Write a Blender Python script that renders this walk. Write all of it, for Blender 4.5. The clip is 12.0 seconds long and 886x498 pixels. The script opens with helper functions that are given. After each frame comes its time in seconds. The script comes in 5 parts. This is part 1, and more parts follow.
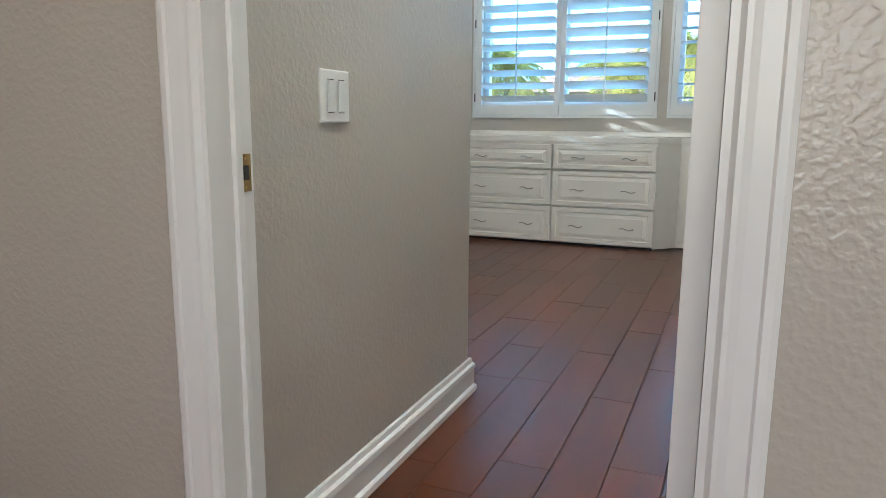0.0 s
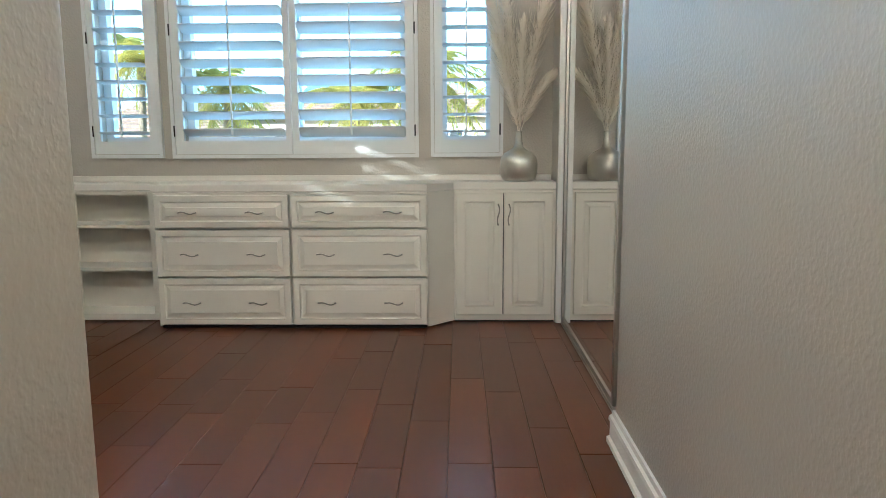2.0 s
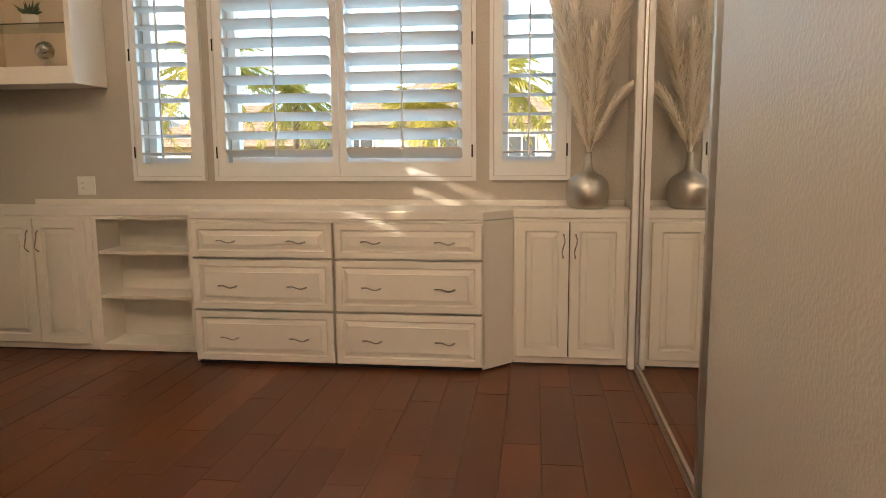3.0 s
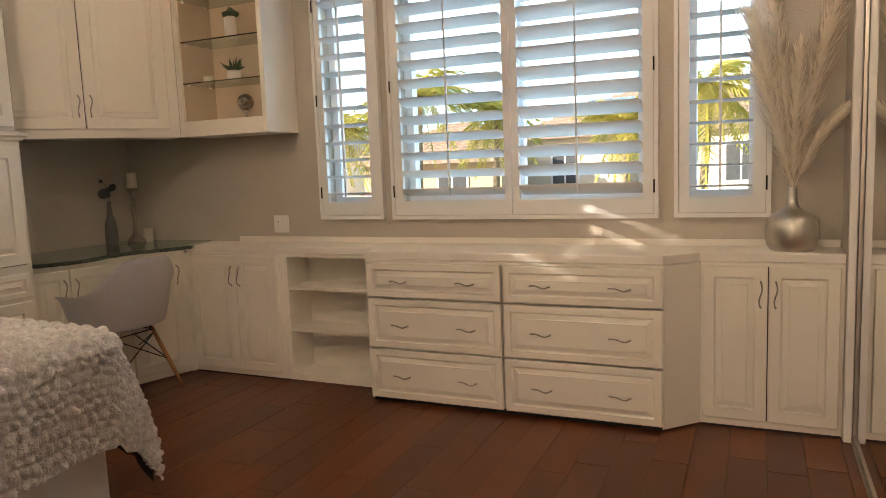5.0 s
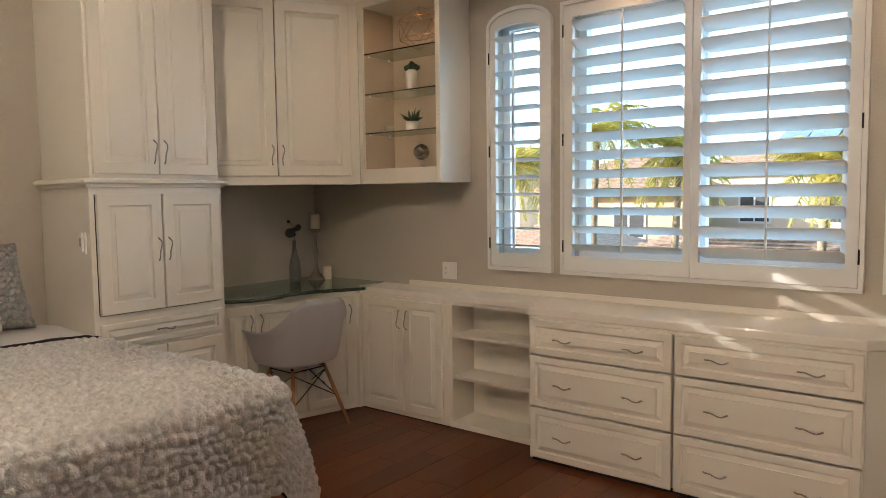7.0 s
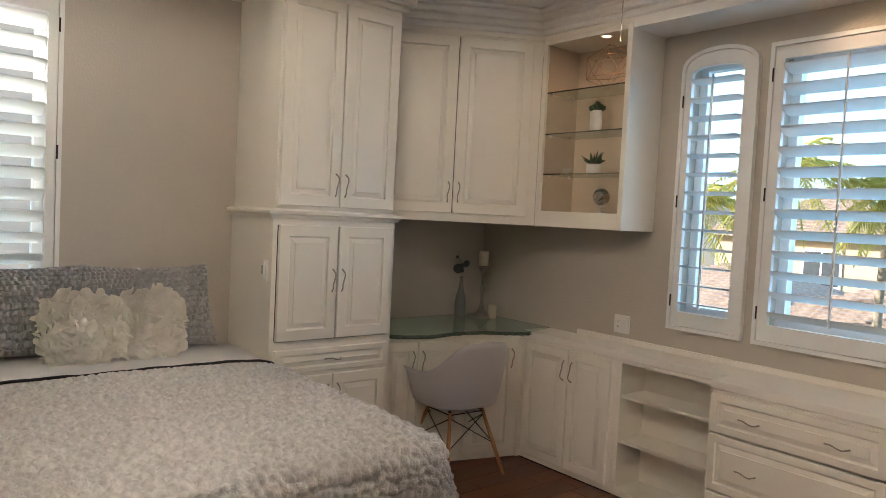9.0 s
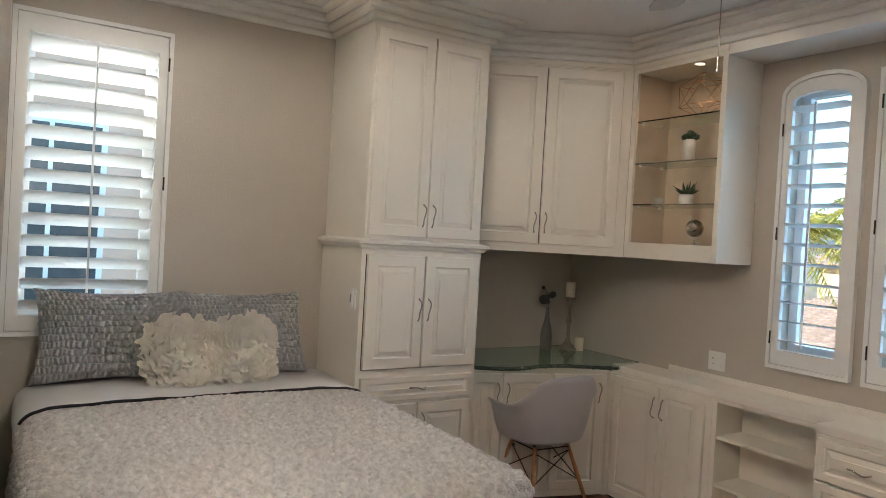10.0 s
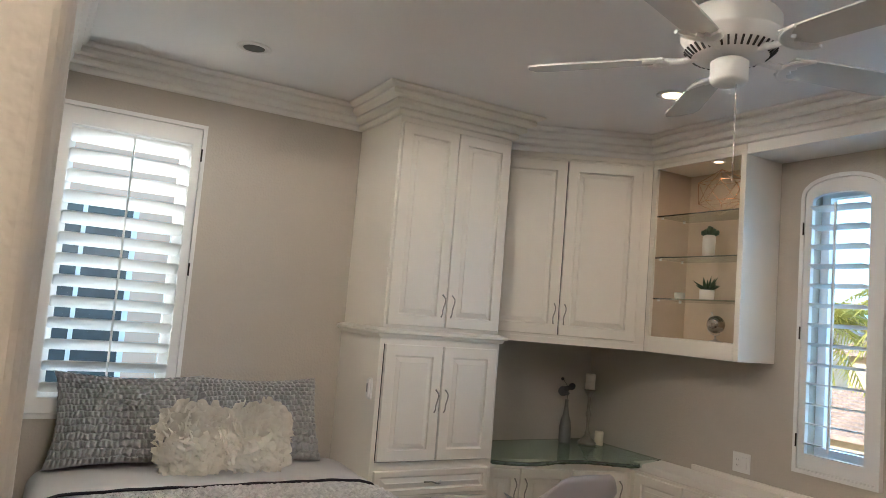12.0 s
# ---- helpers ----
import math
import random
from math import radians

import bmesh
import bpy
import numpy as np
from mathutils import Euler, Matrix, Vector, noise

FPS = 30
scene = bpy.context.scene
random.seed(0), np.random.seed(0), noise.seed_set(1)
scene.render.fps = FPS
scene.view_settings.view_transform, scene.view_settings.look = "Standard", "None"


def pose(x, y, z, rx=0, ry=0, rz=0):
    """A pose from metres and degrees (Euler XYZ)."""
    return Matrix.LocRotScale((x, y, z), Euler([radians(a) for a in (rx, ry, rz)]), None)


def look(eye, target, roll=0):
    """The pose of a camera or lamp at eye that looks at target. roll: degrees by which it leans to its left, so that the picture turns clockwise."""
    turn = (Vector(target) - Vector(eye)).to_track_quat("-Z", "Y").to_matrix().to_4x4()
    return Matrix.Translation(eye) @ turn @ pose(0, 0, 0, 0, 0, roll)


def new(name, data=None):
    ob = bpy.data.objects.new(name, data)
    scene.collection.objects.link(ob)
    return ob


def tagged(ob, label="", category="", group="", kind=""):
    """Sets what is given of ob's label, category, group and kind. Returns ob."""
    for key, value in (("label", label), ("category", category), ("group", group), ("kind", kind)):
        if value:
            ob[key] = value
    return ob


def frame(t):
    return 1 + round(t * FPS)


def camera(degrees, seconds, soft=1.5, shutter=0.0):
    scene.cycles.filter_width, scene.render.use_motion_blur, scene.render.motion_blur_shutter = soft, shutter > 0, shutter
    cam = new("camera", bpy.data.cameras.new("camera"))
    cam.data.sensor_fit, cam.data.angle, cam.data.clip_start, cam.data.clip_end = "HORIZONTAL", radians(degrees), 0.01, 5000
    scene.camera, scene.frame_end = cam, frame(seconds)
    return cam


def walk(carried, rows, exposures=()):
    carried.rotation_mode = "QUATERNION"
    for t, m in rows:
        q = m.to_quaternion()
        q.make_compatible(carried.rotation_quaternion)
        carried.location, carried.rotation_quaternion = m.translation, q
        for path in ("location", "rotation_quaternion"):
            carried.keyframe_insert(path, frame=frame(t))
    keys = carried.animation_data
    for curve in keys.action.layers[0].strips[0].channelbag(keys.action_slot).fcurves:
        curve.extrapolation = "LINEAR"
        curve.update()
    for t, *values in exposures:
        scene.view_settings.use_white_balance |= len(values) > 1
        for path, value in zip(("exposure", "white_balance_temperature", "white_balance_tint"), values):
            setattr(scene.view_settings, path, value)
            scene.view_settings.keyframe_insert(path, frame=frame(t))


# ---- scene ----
cam = camera(64.0, 12.0, soft=0.7)
PATH = [
    (0, (-0.638, 3.391, 0.983), (-1.396, 5.207, 0.627), 0.4),
    (0.4, (-0.785, 3.697, 0.977), (-1.385, 5.574, 0.629), -0.1),
    (0.5, (-0.809, 3.758, 0.978), (-1.378, 5.644, 0.629), 0.2),
    (0.7, (-0.866, 3.91, 0.992), (-1.338, 5.823, 0.653), -0.4),
    (1, (-0.97, 4.126, 1.019), (-1.299, 6.071, 0.687), -0.3),
    (1.5, (-1.028, 4.502, 1.046), (-1.175, 6.472, 0.734), -0.5),
    (2, (-1.04, 4.859, 1.082), (-1.085, 6.838, 0.795), -0.3),
    (2.5, (-1.016, 5.103, 1.125), (-1.098, 7.083, 0.853), -0.1),
    (3, (-0.968, 5.305, 1.185), (-1.218, 7.27, 0.91), -0.4),
    (3.5, (-0.916, 5.406, 1.227), (-1.335, 7.343, 0.961), -0.9),
    (5.5, (-0.805, 5.568, 1.375), (-1.732, 7.327, 1.157), -2.3),
    (6, (-0.816, 5.585, 1.417), (-1.854, 7.284, 1.224), -2.0),
    (6.5, (-0.793, 5.602, 1.452), (-1.935, 7.235, 1.284), -1.6),
    (8.5, (-0.981, 5.716, 1.602), (-2.44, 7.079, 1.484), 2.5),
    (9, (-0.979, 5.726, 1.619), (-2.535, 6.979, 1.521), 2.9),
    (9.5, (-0.97, 5.737, 1.624), (-2.611, 6.878, 1.555), 3.1),
    (10, (-0.991, 5.722, 1.637), (-2.688, 6.779, 1.603), 3.3),
    (10.5, (-0.983, 5.735, 1.657), (-2.721, 6.725, 1.669), 3.6),
    (11, (-0.971, 5.736, 1.678), (-2.724, 6.695, 1.761), 4.1),
    (11.5, (-0.966, 5.727, 1.678), (-2.712, 6.69, 1.828), 4.6),
    (12, (-0.964, 5.717, 1.715), (-2.694, 6.705, 1.892), 4.7),
]
EXPOSURES = [(0, 1.5, 4700, -4), (0.6, 1.6, 4450, -10), (1.1, 1.54, 4350, -12), (1.6, 1.52, 4950, -7), (2.0, 1.48, 5150, -3), (2.6, 1.34, 6900, 9), (3.5, 1.26, 7600, 16), (5.5, 1.18, 7100, 13), (6.5, 1.18, 6700, 11), (8.5, 1.18, 6150, 9), (10, 1.22, 5800, 7), (12, 1.3, 5650, 7)]
walk(cam, [(t, look(eye, target, roll)) for t, eye, target, roll in PATH], EXPOSURES)

# ---- light ----
CEIL_Z = 2.945
SUN_DIR = Vector((-0.714, -0.637, 0.284)).normalized()
world = bpy.data.worlds.new("sky")
scene.world = world
world.use_nodes = True
wn = world.node_tree.nodes
sky = wn.new("ShaderNodeTexSky")
sky.sky_type = "NISHITA"
sky.sun_disc = False
sky.sun_elevation = math.asin(SUN_DIR.z)
sky.sun_rotation = math.atan2(SUN_DIR.x, SUN_DIR.y)
world.node_tree.links.new(sky.outputs[0], wn["Background"].inputs[0])
wn["Background"].inputs[1].default_value = 0.15

sun = new("sun", bpy.data.lights.new("sun", "SUN"))
sun.data.energy, sun.data.angle, sun.data.color = 5.0, radians(0.5), (1.0, 0.94, 0.84)
sun.matrix_world = look(SUN_DIR * 30, (0, 0, 0))


def area_lamp(name, eye, target, w, h, power, color):
    ob = new(name, bpy.data.lights.new(name, "AREA"))
    ob.data.shape, ob.data.size, ob.data.size_y = "RECTANGLE", w, h
    ob.data.energy, ob.data.color = power, color
    ob.matrix_world = look(eye, target)
    return ob


SKY = (0.32, 0.62, 1.0)
# open sky above the windows, standing in for the dome's light
area_lamp("skylight_west", (-7.1, 6.1, 3.75), (-4.9, 6.2, 1.9), 2.0, 1.1, 80, (1.0, 0.98, 0.86))
area_lamp("skylight_north", (-2.1, 14.5, 6.7), (-2.1, 9.4, 4.1), 10.0, 6.0, 120, SKY)
# warm fill lamp added at the unseen hall end, no window known there
area_lamp("hall_fill", (-0.65, 1.1, 1.6), (-0.65, 4.0, 1.3), 1.75, 1.15, 15, (1.0, 0.66, 0.44))


def ceiling_spot(name, x, y, z, power, angle=110, color=(1.0, 0.82, 0.63)):
    ob = new(name, bpy.data.lights.new(name, "SPOT"))
    ob.data.energy, ob.data.color, ob.data.spot_size, ob.data.spot_blend = power, color, radians(angle), 0.2
    ob.data.shadow_soft_size = 0.10
    ob.matrix_world = look((x, y, z), (x, y, 0))
    return ob


# first is a real downlight, the other four are added fill
DOWNLIGHTS_AND_FILL = ((-3.55, 8.50, 2.5), (-1.35, 8.30, 5), (-3.05, 6.40, 46), (-1.25, 6.75, 12), (-1.02, 5.05, 62))
for lx, ly, power in DOWNLIGHTS_AND_FILL:
    ceiling_spot("downlight_and_fill_beam", lx, ly, CEIL_Z - 0.012, power, 176)
ceiling_spot("soffit_light_beam", -2.42, 9.27, 2.722, 1.6, 140, (1.0, 0.62, 0.36))
ceiling_spot("soffit_light_beam", -1.30, 9.27, 2.722, 1.6, 140, (1.0, 0.62, 0.36))
ceiling_spot("shelf_light_beam", -3.76, 9.14, 2.722, 1.0, 150, (1.0, 0.60, 0.34))

# ---- materials ----


def mat(name, color, rough=0.5, metal=0.0, vary=0.08, scale=6.0, bump=0.0, bump_scale=200.0, coat=0.0, stretch=(1, 1, 1),
        color2=None, per_object=0.0, spec=0.5, splat=False):
    m = bpy.data.materials.new(name)
    m.use_nodes = True
    nt = m.node_tree
    n, l = nt.nodes, nt.links
    b = n["Principled BSDF"]
    b.inputs["Roughness"].default_value = rough
    b.inputs["Metallic"].default_value = metal
    b.inputs["Coat Weight"].default_value = coat
    b.inputs["Specular IOR Level"].default_value = spec
    tc = n.new("ShaderNodeTexCoord")
    mp = n.new("ShaderNodeMapping")
    mp.inputs["Scale"].default_value = stretch
    l.new(tc.outputs["Object"], mp.inputs[0])
    big = n.new("ShaderNodeTexNoise")
    big.inputs["Scale"].default_value = scale
    big.inputs["Detail"].default_value = 6
    l.new(mp.outputs[0], big.inputs[0])
    mix = n.new("ShaderNodeMix")
    mix.data_type = "RGBA"
    c1 = [max(0, c * (1 - vary)) for c in color]
    c2 = list(color2) if color2 else [min(1, c * (1 + vary)) for c in color]
    mix.inputs[6].default_value = (*c1, 1)
    mix.inputs[7].default_value = (*c2, 1)
    ramp = n.new("ShaderNodeMapRange")
    ramp.inputs[1].default_value, ramp.inputs[2].default_value = 0.3, 0.7
    l.new(big.outputs[0], ramp.inputs[0])
    l.new(ramp.outputs[0], mix.inputs[0])
    out = mix.outputs[2]
    if per_object:
        info = n.new("ShaderNodeObjectInfo")
        hsv = n.new("ShaderNodeHueSaturation")
        mr = n.new("ShaderNodeMapRange")
        mr.inputs[3].default_value, mr.inputs[4].default_value = 1 - per_object, 1 + per_object
        l.new(info.outputs["Random"], mr.inputs[0])
        l.new(mr.outputs[0], hsv.inputs["Value"])
        l.new(out, hsv.inputs["Color"])
        out = hsv.outputs[0]
        add = n.new("ShaderNodeVectorMath")
        l.new(tc.outputs["Object"], add.inputs[0])
        sc = n.new("ShaderNodeMath")
        sc.operation = "MULTIPLY"
        sc.inputs[1].default_value = 37.0
        l.new(info.outputs["Random"], sc.inputs[0])
        l.new(sc.outputs[0], add.inputs[1])
        l.new(add.outputs[0], mp.inputs[0])
    l.new(out, b.inputs["Base Color"])
    rr = n.new("ShaderNodeMapRange")
    rr.inputs[3].default_value, rr.inputs[4].default_value = max(0.02, rough * 0.85), min(1, rough * 1.2)
    if not per_object:
        l.new(big.outputs[0], rr.inputs[0])
        l.new(rr.outputs[0], b.inputs["Roughness"])
    if bump:
        nz = n.new("ShaderNodeTexNoise")
        nz.inputs["Scale"].default_value = bump_scale
        nz.inputs["Detail"].default_value = 3
        l.new(mp.outputs[0], nz.inputs[0])
        bp = n.new("ShaderNodeBump")
        bp.inputs["Strength"].default_value = 1.0
        bp.inputs["Distance"].default_value = bump
        h = nz.outputs[0]
        if splat:
            # sprayed texture: flat ground with rounded blobs on it
            nz.inputs["Detail"].default_value = 1.5
            cut = n.new("ShaderNodeMapRange")
            cut.interpolation_type = "SMOOTHSTEP"
            cut.inputs[1].default_value, cut.inputs[2].default_value = 0.36, 0.70
            l.new(h, cut.inputs[0])
            h = cut.outputs[0]
        l.new(h, bp.inputs["Height"])
        l.new(bp.outputs[0], b.inputs["Normal"])
    return m


def leafy(m, share=0.45):
    """Lets light through thin leaves and fibres."""
    n, l = m.node_tree.nodes, m.node_tree.links
    b = n["Principled BSDF"]
    tr = n.new("ShaderNodeBsdfTranslucent")
    mx = n.new("ShaderNodeMixShader")
    mx.inputs[0].default_value = share
    l.new(b.inputs["Base Color"].links[0].from_socket, tr.inputs[0])
    l.new(b.outputs[0], mx.inputs[1])
    l.new(tr.outputs[0], mx.inputs[2])
    l.new(mx.outputs[0], n["Material Output"].inputs[0])
    return m


def glow(name, color, strength):
    m = bpy.data.materials.new(name)
    m.use_nodes = True
    b = m.node_tree.nodes["Principled BSDF"]
    b.inputs["Base Color"].default_value = (*color, 1)
    b.inputs["Emission Color"].default_value = (*color, 1)
    b.inputs["Emission Strength"].default_value = strength
    return m


def glass_mat(name, color, rough=0.0, ior=1.45):
    m = bpy.data.materials.new(name)
    m.use_nodes = True
    b = m.node_tree.nodes["Principled BSDF"]
    b.inputs["Base Color"].default_value = (*color, 1)
    b.inputs["Transmission Weight"].default_value = 1.0
    b.inputs["Roughness"].default_value = rough
    b.inputs["IOR"].default_value = ior
    return m


WALL = mat("greige_wall_paint", (0.50, 0.455, 0.39), 0.32, vary=0.03, scale=2.5, bump=0.00065, bump_scale=80, spec=0.65, splat=True)
CEIL = mat("ceiling_paint", (0.78, 0.76, 0.74), 0.7, vary=0.02, scale=2, bump=0.001, bump_scale=90)
WHITE = mat("cabinet_paint", (0.81, 0.765, 0.68), 0.30, vary=0.012, scale=2, bump=0.00012, bump_scale=90)
TRIM = mat("white_trim_paint", (0.82, 0.80, 0.77), 0.3, vary=0.012, scale=3, bump=0.0001, bump_scale=80)
COUNTER = mat("worktop_laminate", (0.80, 0.755, 0.69), 0.55, vary=0.01, scale=3)
NICHE = mat("tan_niche", (0.60, 0.48, 0.36), 0.45, vary=0.03, scale=4)
SHUTTER = mat("shutter_paint", (0.80, 0.80, 0.79), 0.35, vary=0.015, scale=3)
VINYL = mat("window_vinyl", (0.80, 0.82, 0.84), 0.4, vary=0.02)
METAL = mat("brushed_nickel", (0.34, 0.32, 0.29), 0.28, 1.0, vary=0.1, scale=40)
CHROME = mat("satin_aluminium", (0.56, 0.53, 0.49), 0.34, 1.0, vary=0.05, scale=20)
BRASS = mat("polished_brass", (0.72, 0.52, 0.22), 0.14, 1.0, vary=0.1, scale=30)
BLACK = mat("black_steel", (0.02, 0.02, 0.022), 0.45, 0.6, vary=0.2)
# flat near-black, also the painted shade in door gaps, toe spaces and slots
DARK = mat("near_black", (0.03, 0.03, 0.03), 0.8)
MIRROR = mat("mirror_silver", (0.86, 0.87, 0.86), 0.02, 1.0, vary=0.0)
PLASTIC = mat("white_plastic", (0.80, 0.79, 0.76), 0.35, vary=0.02)
PANE = glass_mat("window_glass", (1, 1, 1), 0, 1.02)
SHELFGLASS = glass_mat("shelf_glass", (0.72, 0.86, 0.80), 0.0, 1.45)
WOOD = mat("hickory_floor", (0.112, 0.0285, 0.0062), 0.31, vary=0.08, scale=2.6, bump=0.0003, bump_scale=16, stretch=(3.6, 0.5, 1),
           color2=(0.130, 0.0345, 0.0078), per_object=0.22, spec=0.46)

# ---- geometry helpers ----


def mesh_of(name, bm, material, smooth=False):
    me = bpy.data.meshes.new(name)
    bmesh.ops.recalc_face_normals(bm, faces=bm.faces)
    if smooth:
        for f in bm.faces:
            f.smooth = True
    bm.to_mesh(me)
    bm.free()
    for m in (material if isinstance(material, (list, tuple)) else [material]):
        me.materials.append(m)
    return me


def part(name, bm, material, parent, label="", m=None, smooth=False):
    """One mesh under a thing or part; bm may also be a ready mesh."""
    me = bm if isinstance(bm, bpy.types.Mesh) else mesh_of(name, bm, material, smooth)
    ob = new(name, me)
    ob.parent = parent
    if m is not None:
        ob.matrix_basis = m
    return tagged(ob, label)


def thing(name, m, label, category, group="", kind=""):
    return_ob = new(name)
    return_ob.empty_display_size = 0.1
    return_ob.matrix_basis = m
    return tagged(return_ob, label, category, group, kind)


def solid(name, bm, material, label, category, group="", kind="", m=None, smooth=False):
    ob = new(name, mesh_of(name, bm, material, smooth))
    if m is not None:
        ob.matrix_basis = m
    return tagged(ob, label, category, group, kind)


def box(bm, x0, y0, z0, x1, y1, z1, bevel=0.0):
    r = bmesh.ops.create_cube(bm, size=1.0, matrix=Matrix.Translation(((x0 + x1) / 2, (y0 + y1) / 2, (z0 + z1) / 2)) @ Matrix.Diagonal((abs(x1 - x0), abs(y1 - y0), abs(z1 - z0), 1)))
    if bevel:
        es = {e for v in r["verts"] for e in v.link_edges}
        bmesh.ops.bevel(bm, geom=list(es), offset=bevel, segments=2, affect="EDGES", profile=0.7)
    return bm


def B(*a, bevel=0.0):
    return box(bmesh.new(), *a, bevel=bevel)


def rings(bm, loops, cap=True, close=True, first_cap=False):
    """Joins successive loops of points with quads."""
    vs = [[bm.verts.new(p) for p in loop] for loop in loops]
    k = len(vs[0])
    for a, b in zip(vs, vs[1:]):
        for i in range(k if close else k - 1):
            j = (i + 1) % k
            bm.faces.new((a[i], a[j], b[j], b[i]))
    if cap:
        bm.faces.new(vs[-1])
    if first_cap:
        bm.faces.new(list(reversed(vs[0])))
    return bm


def stepped_panel(w, h, steps):
    """A front of width w and height h in the xz plane from its lower left corner, facing -y; steps are (inset, proud)."""
    return rings(bmesh.new(), [[(i, -p, i), (w - i, -p, i), (w - i, -p, h - i), (i, -p, h - i)] for i, p in steps], first_cap=True)


def raised(w, h, t=0.02, rail=0.055):
    return stepped_panel(w, h, [(0, 0), (0, t - 0.004), (0.004, t), (rail, t), (rail + 0.004, t - 0.010), (rail + 0.010, t - 0.012), (rail + 0.034, t - 0.004), (rail + 0.0355, t + 0.001)])


def lathe(bm, profile, n=24, centre=(0, 0)):
    return rings(bm, [[(centre[0] + r * math.cos(2 * math.pi * i / n), centre[1] + r * math.sin(2 * math.pi * i / n), z) for i in range(n)] for r, z in profile], first_cap=True)


def tube(bm, pts, r, n=8):
    pts = [Vector(p) for p in pts]
    loops = []
    for i, p in enumerate(pts):
        d = (pts[min(i + 1, len(pts) - 1)] - pts[max(i - 1, 0)]).normalized()
        up = Vector((0, 0, 1)) if abs(d.z) < 0.95 else Vector((1, 0, 0))
        a = d.cross(up).normalized()
        b = a.cross(d)
        rr = r[i] if isinstance(r, (list, tuple)) else r
        loops.append([p + rr * (math.cos(2 * math.pi * k / n) * a + math.sin(2 * math.pi * k / n) * b) for k in range(n)])
    return rings(bm, loops, first_cap=True)


def sweep(bm, path, profile):
    """Sweeps (out, z) along a plan polyline; out is to the right of the way."""
    loops = []
    P = [Vector((*p, 0)) for p in path]
    for i, p in enumerate(P):
        d0 = (p - P[i - 1]).normalized() if i else None
        d1 = (P[i + 1] - p).normalized() if i + 1 < len(P) else None
        d0, d1 = d0 or d1, d1 or d0
        n0, n1 = Vector((d0.y, -d0.x, 0)), Vector((d1.y, -d1.x, 0))
        m = (n0 + n1).normalized()
        m = m / max(0.3, m.dot(n0))
        loops.append([p + m * o + Vector((0, 0, z)) for o, z in profile])
    return rings(bm, loops, first_cap=True)


CROWN = [(0, -0.145), (0.012, -0.145), (0.019, -0.138), (0.021, -0.122), (0.016, -0.106), (0.032, -0.103), (0.044, -0.096), (0.047, -0.080), (0.042, -0.064), (0.060, -0.061), (0.073, -0.054), (0.076, -0.038), (0.071, -0.022), (0.092, -0.018), (0.102, -0.010), (0.104, 0), (0, 0)]
CROWN = [(o, CEIL_Z - 0.004 + z) for o, z in CROWN]
BASE = [(0, 0.003), (0.024, 0.003), (0.024, 0.022), (0.015, 0.03), (0.015, 0.085), (0.020, 0.09), (0.018, 0.105), (0.010, 0.112), (0.008, 0.128), (0, 0.13)]

# ---- structure ----
XL, XR, YS, YN = -5.05, -0.474, 5.722, 9.41
HX, DOOR_Y0, DOOR_Y1 = -1.505, 4.30, 4.41


def wall(name, boxes, label, bevel=0.0, extra=None):
    bm = bmesh.new()
    for b in boxes:
        box(bm, *b, bevel=bevel)
    if extra:
        extra(bm)
    return solid(name, bm, WALL, label, "wall", kind="structure")


# openings in the window wall: x0, x1, z0, z1, arch rise
OPEN_MAIN = (-2.80, -1.36, 1.10, 2.53)
OPEN_LEFT = (-3.335, -2.975, 1.10, 2.57)
OPEN_RIGHT = (-1.165, -0.815, 1.10, 2.57)
WT = 0.16


def pierced(y0, y1, x0, x1, z1, opens):
    """Boxes of a wall along x with rectangular openings in order."""
    out, x = [], x0
    for a, b, za, zb in opens:
        out += [(x, y0, 0, a, y1, z1), (a, y0, 0, b, y1, za), (a, y0, zb, b, y1, z1)]
        x = b
    return out + [(x, y0, 0, x1, y1, z1)]


wall("wall_north", pierced(YN, YN + WT, XL - WT, 0.35, 3.05, [OPEN_LEFT, OPEN_MAIN, OPEN_RIGHT]), "greige painted window wall with orange-peel texture")
W2 = (5.78, 6.41, 1.10, 2.55)
wall("wall_west", [(XL - WT, YS - 0.2, 0, XL, W2[0], 3.05), (XL - WT, W2[0], 0, XL, W2[1], W2[2]), (XL - WT, W2[0], W2[3], XL, W2[1], 3.05), (XL - WT, W2[1], 0, XL, YN, 3.05)],
     "greige painted wall behind the bed and desk")
wall("wall_south", [(XL, YS - 0.12, 0, HX - 0.14, YS, 3.05)], "greige painted wall beside the bed")


def rounded_end(x0, x1, y0, y1, z1):
    bm = bmesh.new()
    n = 6
    r = 0.019
    pts = [(x0, y0), (x1, y0)]
    pts += [(x1 - r + r * math.cos(a), y1 - r + r * math.sin(a)) for a in [i * math.pi / 2 / n for i in range(n + 1)]]
    pts += [(x0, y1)]
    return rings(bm, [[(x, y, 0) for x, y in pts], [(x, y, z1) for x, y in pts]], first_cap=True)


solid("wall_entry", rounded_end(HX - 0.14, HX, DOOR_Y1, YS, 3.05), WALL, "textured greige entry wall with a rounded corner", "wall", kind="structure")
bm = rounded_end(-(XR + 0.14), -XR, DOOR_Y1, 7.335, 3.05)
bmesh.ops.transform(bm, matrix=Matrix.Diagonal((-1, 1, 1, 1)), verts=bm.verts)
solid("wall_east", bm, WALL, "textured greige entry wall ending at the mirrored closet", "wall", kind="structure")
wall("wall_closet", [(0.10, 7.2, 0, 0.22, YN + WT, 3.05), (XR + 0.14, 7.2, 0, 0.10, 7.335, 3.05), (XR + 0.02, 7.336, 2.62, XR + 0.14, YN, 3.05)], "closet back wall and header")
